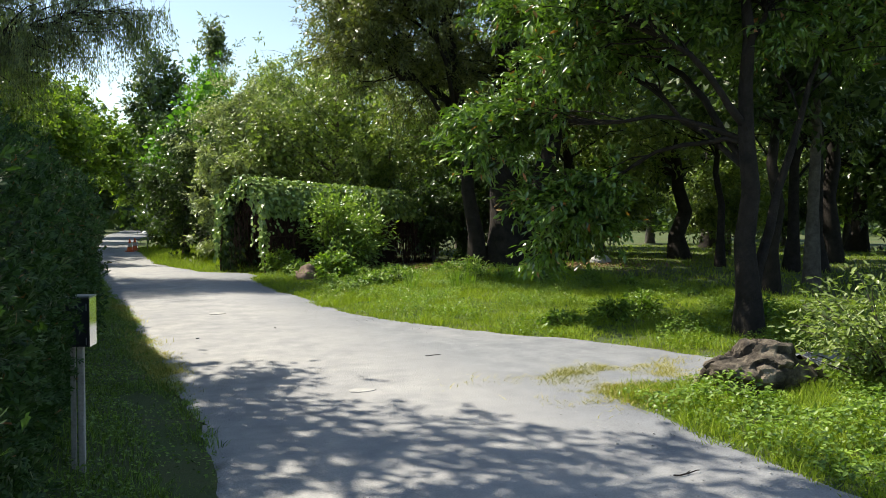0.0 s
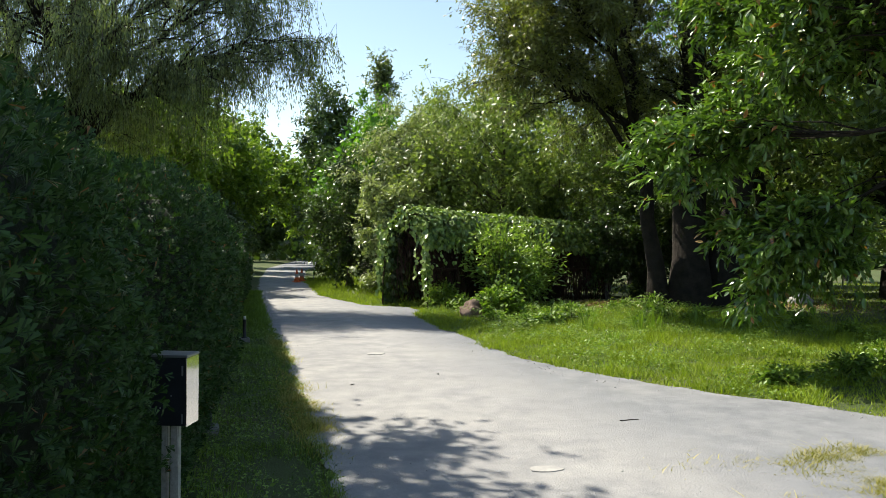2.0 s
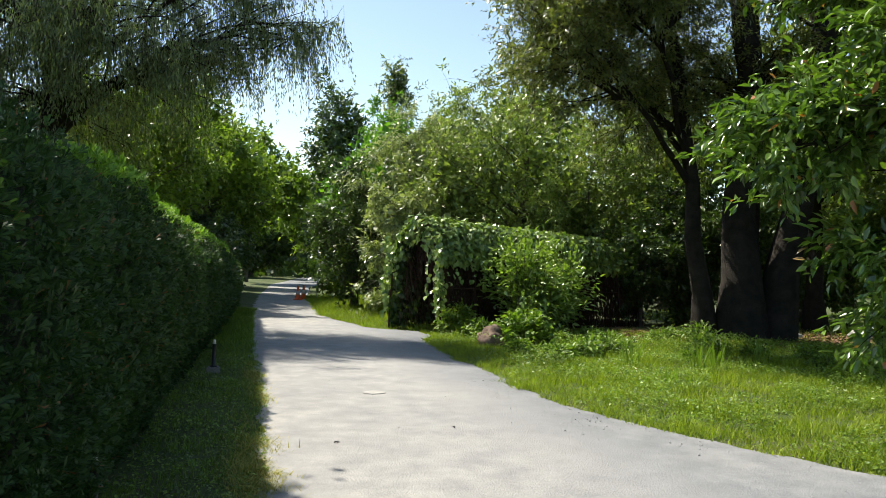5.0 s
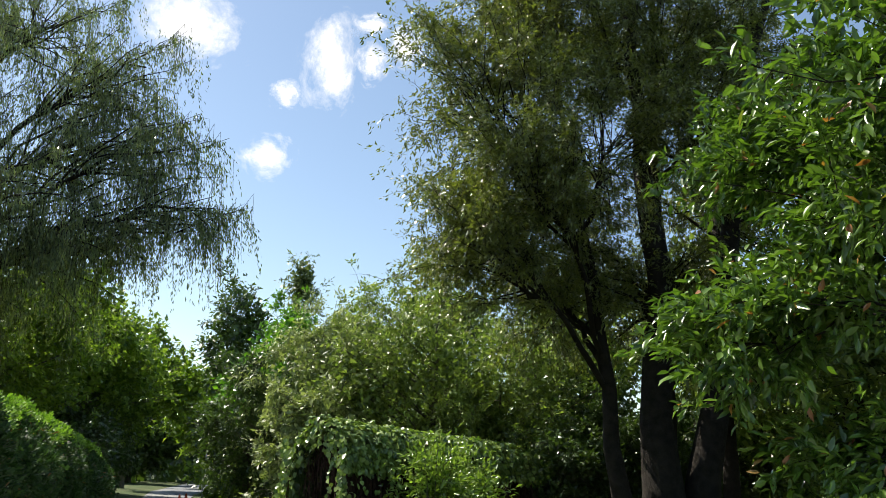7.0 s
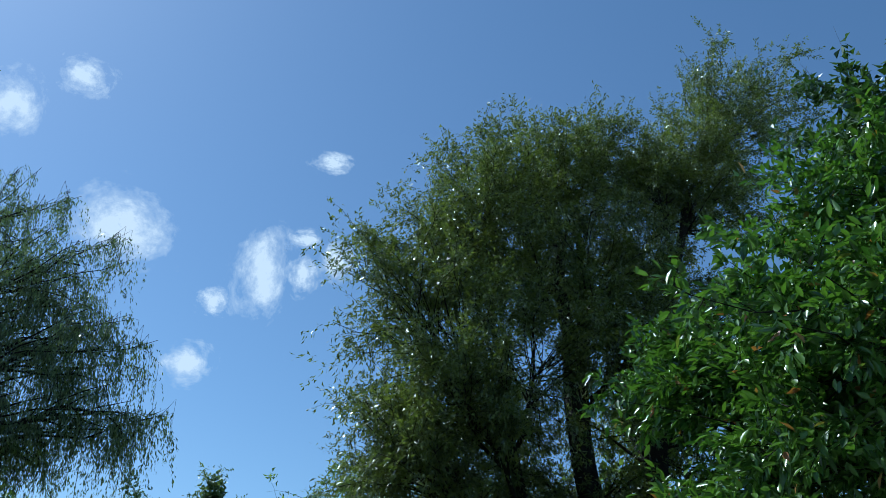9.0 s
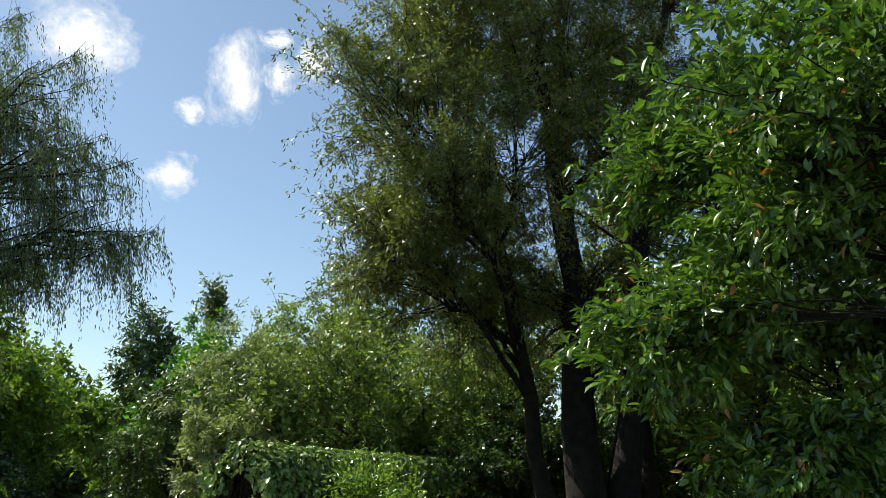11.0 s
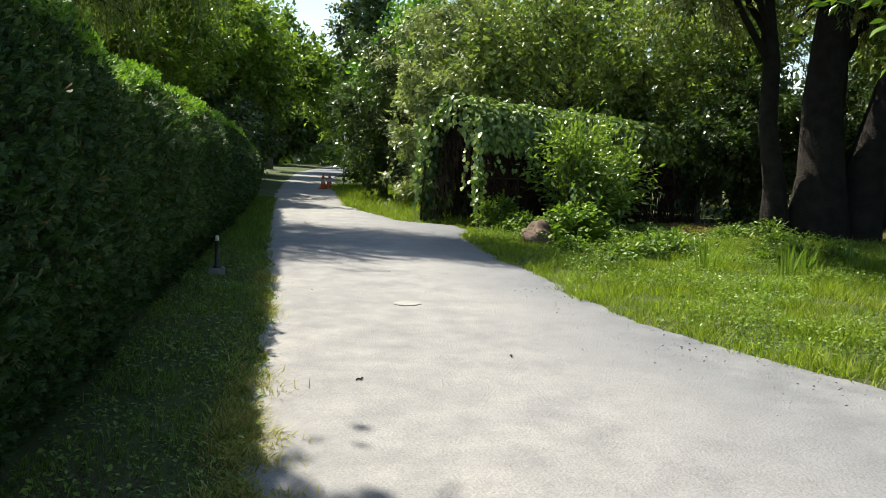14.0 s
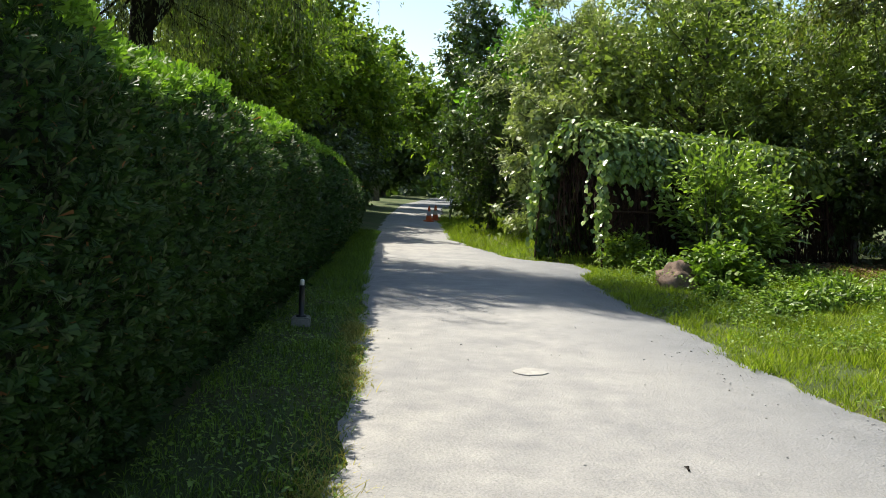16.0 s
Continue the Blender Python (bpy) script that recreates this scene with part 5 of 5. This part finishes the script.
# dry tufts on the gravel margins
def tuft_points(n, spots):
    out = []
    for x, y, rx, ry, q in spots:
        k = int(n * q)
        out.append(np.stack([rng.normal(x, rx, k), rng.normal(y, ry, k)], -1))
    return np.concatenate(out)


tp = tuft_points(3600, ((0.08, 9.0, 0.10, 0.75, 1.6), (0.17, 13.6, 0.06, 0.7, 0.6), (0.22, 12.2, 0.05, 0.25, 0.2), (4.2, 6.0, 0.6, 0.16, 1.2), (3.75, 5.15, 0.32, 0.28, 1.5), (4.6, 5.5, 0.45, 0.14, 1.0), (0.1, 7.8, 0.1, 0.4, 0.25)))
grass("dry_tufts", tp, 0.055, 0.008, GRASS_DRY, rng, "yellowish dry grass tufts on the gravel margin", bend=0.8, seg=2)

# ---- leaf litter ----
def litter(name, cx, cy, rx, ry, n, label):
    p = np.stack([rng.normal(cx, rx, n), rng.normal(cy, ry, n)], -1)
    P = np.stack([p[:, 0], p[:, 1], ground_z(p[:, 0], p[:, 1]) + rng.uniform(0.01, 0.05, n)], -1)
    V, T = leaves(rng, P, rng.normal(0, 1, (n, 3)) * np.array([1, 1, 0.2]), rng.normal(0, 0.4, (n, 3)) + np.array([0, 0, 1]), 0.09, 0.055)
    tagged(link_mesh(name, V, T, LITTER), label, "leaf litter", kind="stuff")


litter("leaf_litter", 9.4, 19.6, 0.7, 0.5, 2600, "brown fallen leaves under the willow")
litter("leaf_litter", 11.5, 19.6, 2.2, 1.0, 5000, "brown fallen leaves under the willow")

# ---- small things on the gravel ----
def slab(at, w, d, turn, seed):
    bm = bmesh.new()
    r = random.Random(seed)
    pts = []
    for k in range(12):
        a = 2 * math.pi * k / 12
        pts.append((math.cos(a) * w / 2 * r.uniform(0.85, 1.1), math.sin(a) * d / 2 * r.uniform(0.85, 1.1)))
    lo, hi = [bm.verts.new((x, y, -0.02)) for x, y in pts], [bm.verts.new((x * 0.97, y * 0.97, 0.004)) for x, y in pts]
    bm.faces.new(hi)
    for k in range(12):
        bm.faces.new((lo[k], lo[(k + 1) % 12], hi[(k + 1) % 12], hi[k]))
    ob = part("flat_stone", bm, PALE_STONE, None)
    ob.location, ob.rotation_euler = at, (0, 0, turn)
    tagged(ob, "pale flat stone set flush in the gravel road", "stone", "flat stones in the road")


slab((1.5, 12.4, 0), 0.27, 0.24, 0.2, 1)
slab((1.59, 6.25, 0), 0.26, 0.17, -0.2, 2)


def twig(at, length, turn, seed):
    r = np.random.default_rng(seed)
    s = np.linspace(-0.5, 0.5, 7)
    P = np.stack([s * length, r.normal(0, 0.008, 7), 0.008 + np.abs(r.normal(0, 0.004, 7))], -1)
    B = np.stack([np.linspace(0, 0.25, 7) * length, np.linspace(0, 0.12, 7) * length, np.full(7, 0.01)], -1)
    V, T = join(tubes(P[None], np.linspace(0.006, 0.003, 7)[None], 6), tubes(B[None], np.linspace(0.004, 0.002, 7)[None], 5))
    ob = link_mesh("twig", V, T, BARK, smooth=True)
    ob.location, ob.rotation_euler = at, (0, 0, turn)
    tagged(ob, "thin dark fallen twig lying on the gravel", "twig", "twigs on the road")


for k, (x, y, l, a) in enumerate(((2.98, 7.55, 0.2, 0.1), (2.6, 3.1, 0.22, 0.0), (0.75, 9.9, 0.07, 0.6), (1.9, 10.4, 0.06, 1.2))):
    twig((x, y, 0), l, a, 300 + k)


def pebbles():
    """Loose stones on the gravel, the larger ones along the grass edge."""
    base_v = np.array([(1, 0, 0), (-1, 0, 0), (0, 1, 0), (0, -1, 0), (0, 0, 1), (0, 0, -1)], float)
    base_t = np.array([(0, 2, 4), (2, 1, 4), (1, 3, 4), (3, 0, 4), (2, 0, 5), (1, 2, 5), (3, 1, 5), (0, 3, 5)])
    r = np.random.default_rng(310)
    p = np.stack([r.uniform(-0.5, 7, 26000), r.uniform(0.5, 26, 26000)], -1)
    d = road_depth(p[:, 0], p[:, 1])
    edge = np.clip(1 - d / 0.9, 0, 1) * (p[:, 0] > 2)
    p = p[(d > -0.03) & (r.uniform(0, 1, len(p)) < 0.06 + edge * 0.85)]
    n = len(p)
    sz = 0.004 + 0.007 * r.uniform(0, 1, n) ** 3
    S = sz[:, None] * r.uniform(0.7, 1.3, (n, 3)) * np.array([1, 1, 0.7])
    V = (base_v[None] * (1 + r.normal(0, 0.15, (n, 6, 1))) * S[:, None] + np.stack([p[:, 0], p[:, 1], sz * 0.25], -1)[:, None]).reshape(-1, 3)
    T = (np.arange(n)[:, None, None] * 6 + base_t[None]).reshape(-1, 3)
    tagged(link_mesh("loose_gravel", V, T, PEBBLE), "loose grey stones scattered on the gravel road", "gravel", kind="stuff")


pebbles()

# ---- clouds ----
CLOUDS = ((185, 1387, 541, 92, 80), (268, 1295, 707, 105, 165), (24, 1311, 729, 160, 135), (-106, 1184, 914, 80, 70), (-201, 1224, 844, 100, 115), (202, 1338, 648, 58, 52), (342, 1274, 714, 58, 72), (394, 1244, 740, 70, 78), (332, 1160, 891, 80, 42), (328, 1244, 771, 62, 36))
for x, y, z, w, h in CLOUDS:
    bm = bmesh.new()
    bmesh.ops.create_grid(bm, x_segments=6, y_segments=6, size=0.5, matrix=Matrix.Diagonal((w * 1.5, h * 1.5, 1, 1)))
    for v in bm.verts:
        v.co.z = 0.1 * w * (1 - (v.co.x / w) ** 2 - (v.co.y / h) ** 2)
    ob = part("cloud", bm, CLOUD, None, smooth=True)
    ob.matrix_world = Matrix.Translation((x, y + 4.4, z)) @ (-Vector((x, y, z))).to_track_quat("Z", "Y").to_matrix().to_4x4()
    tagged(ob, "small white fair-weather cloud in blue sky", "cloud", "clouds", "structure")
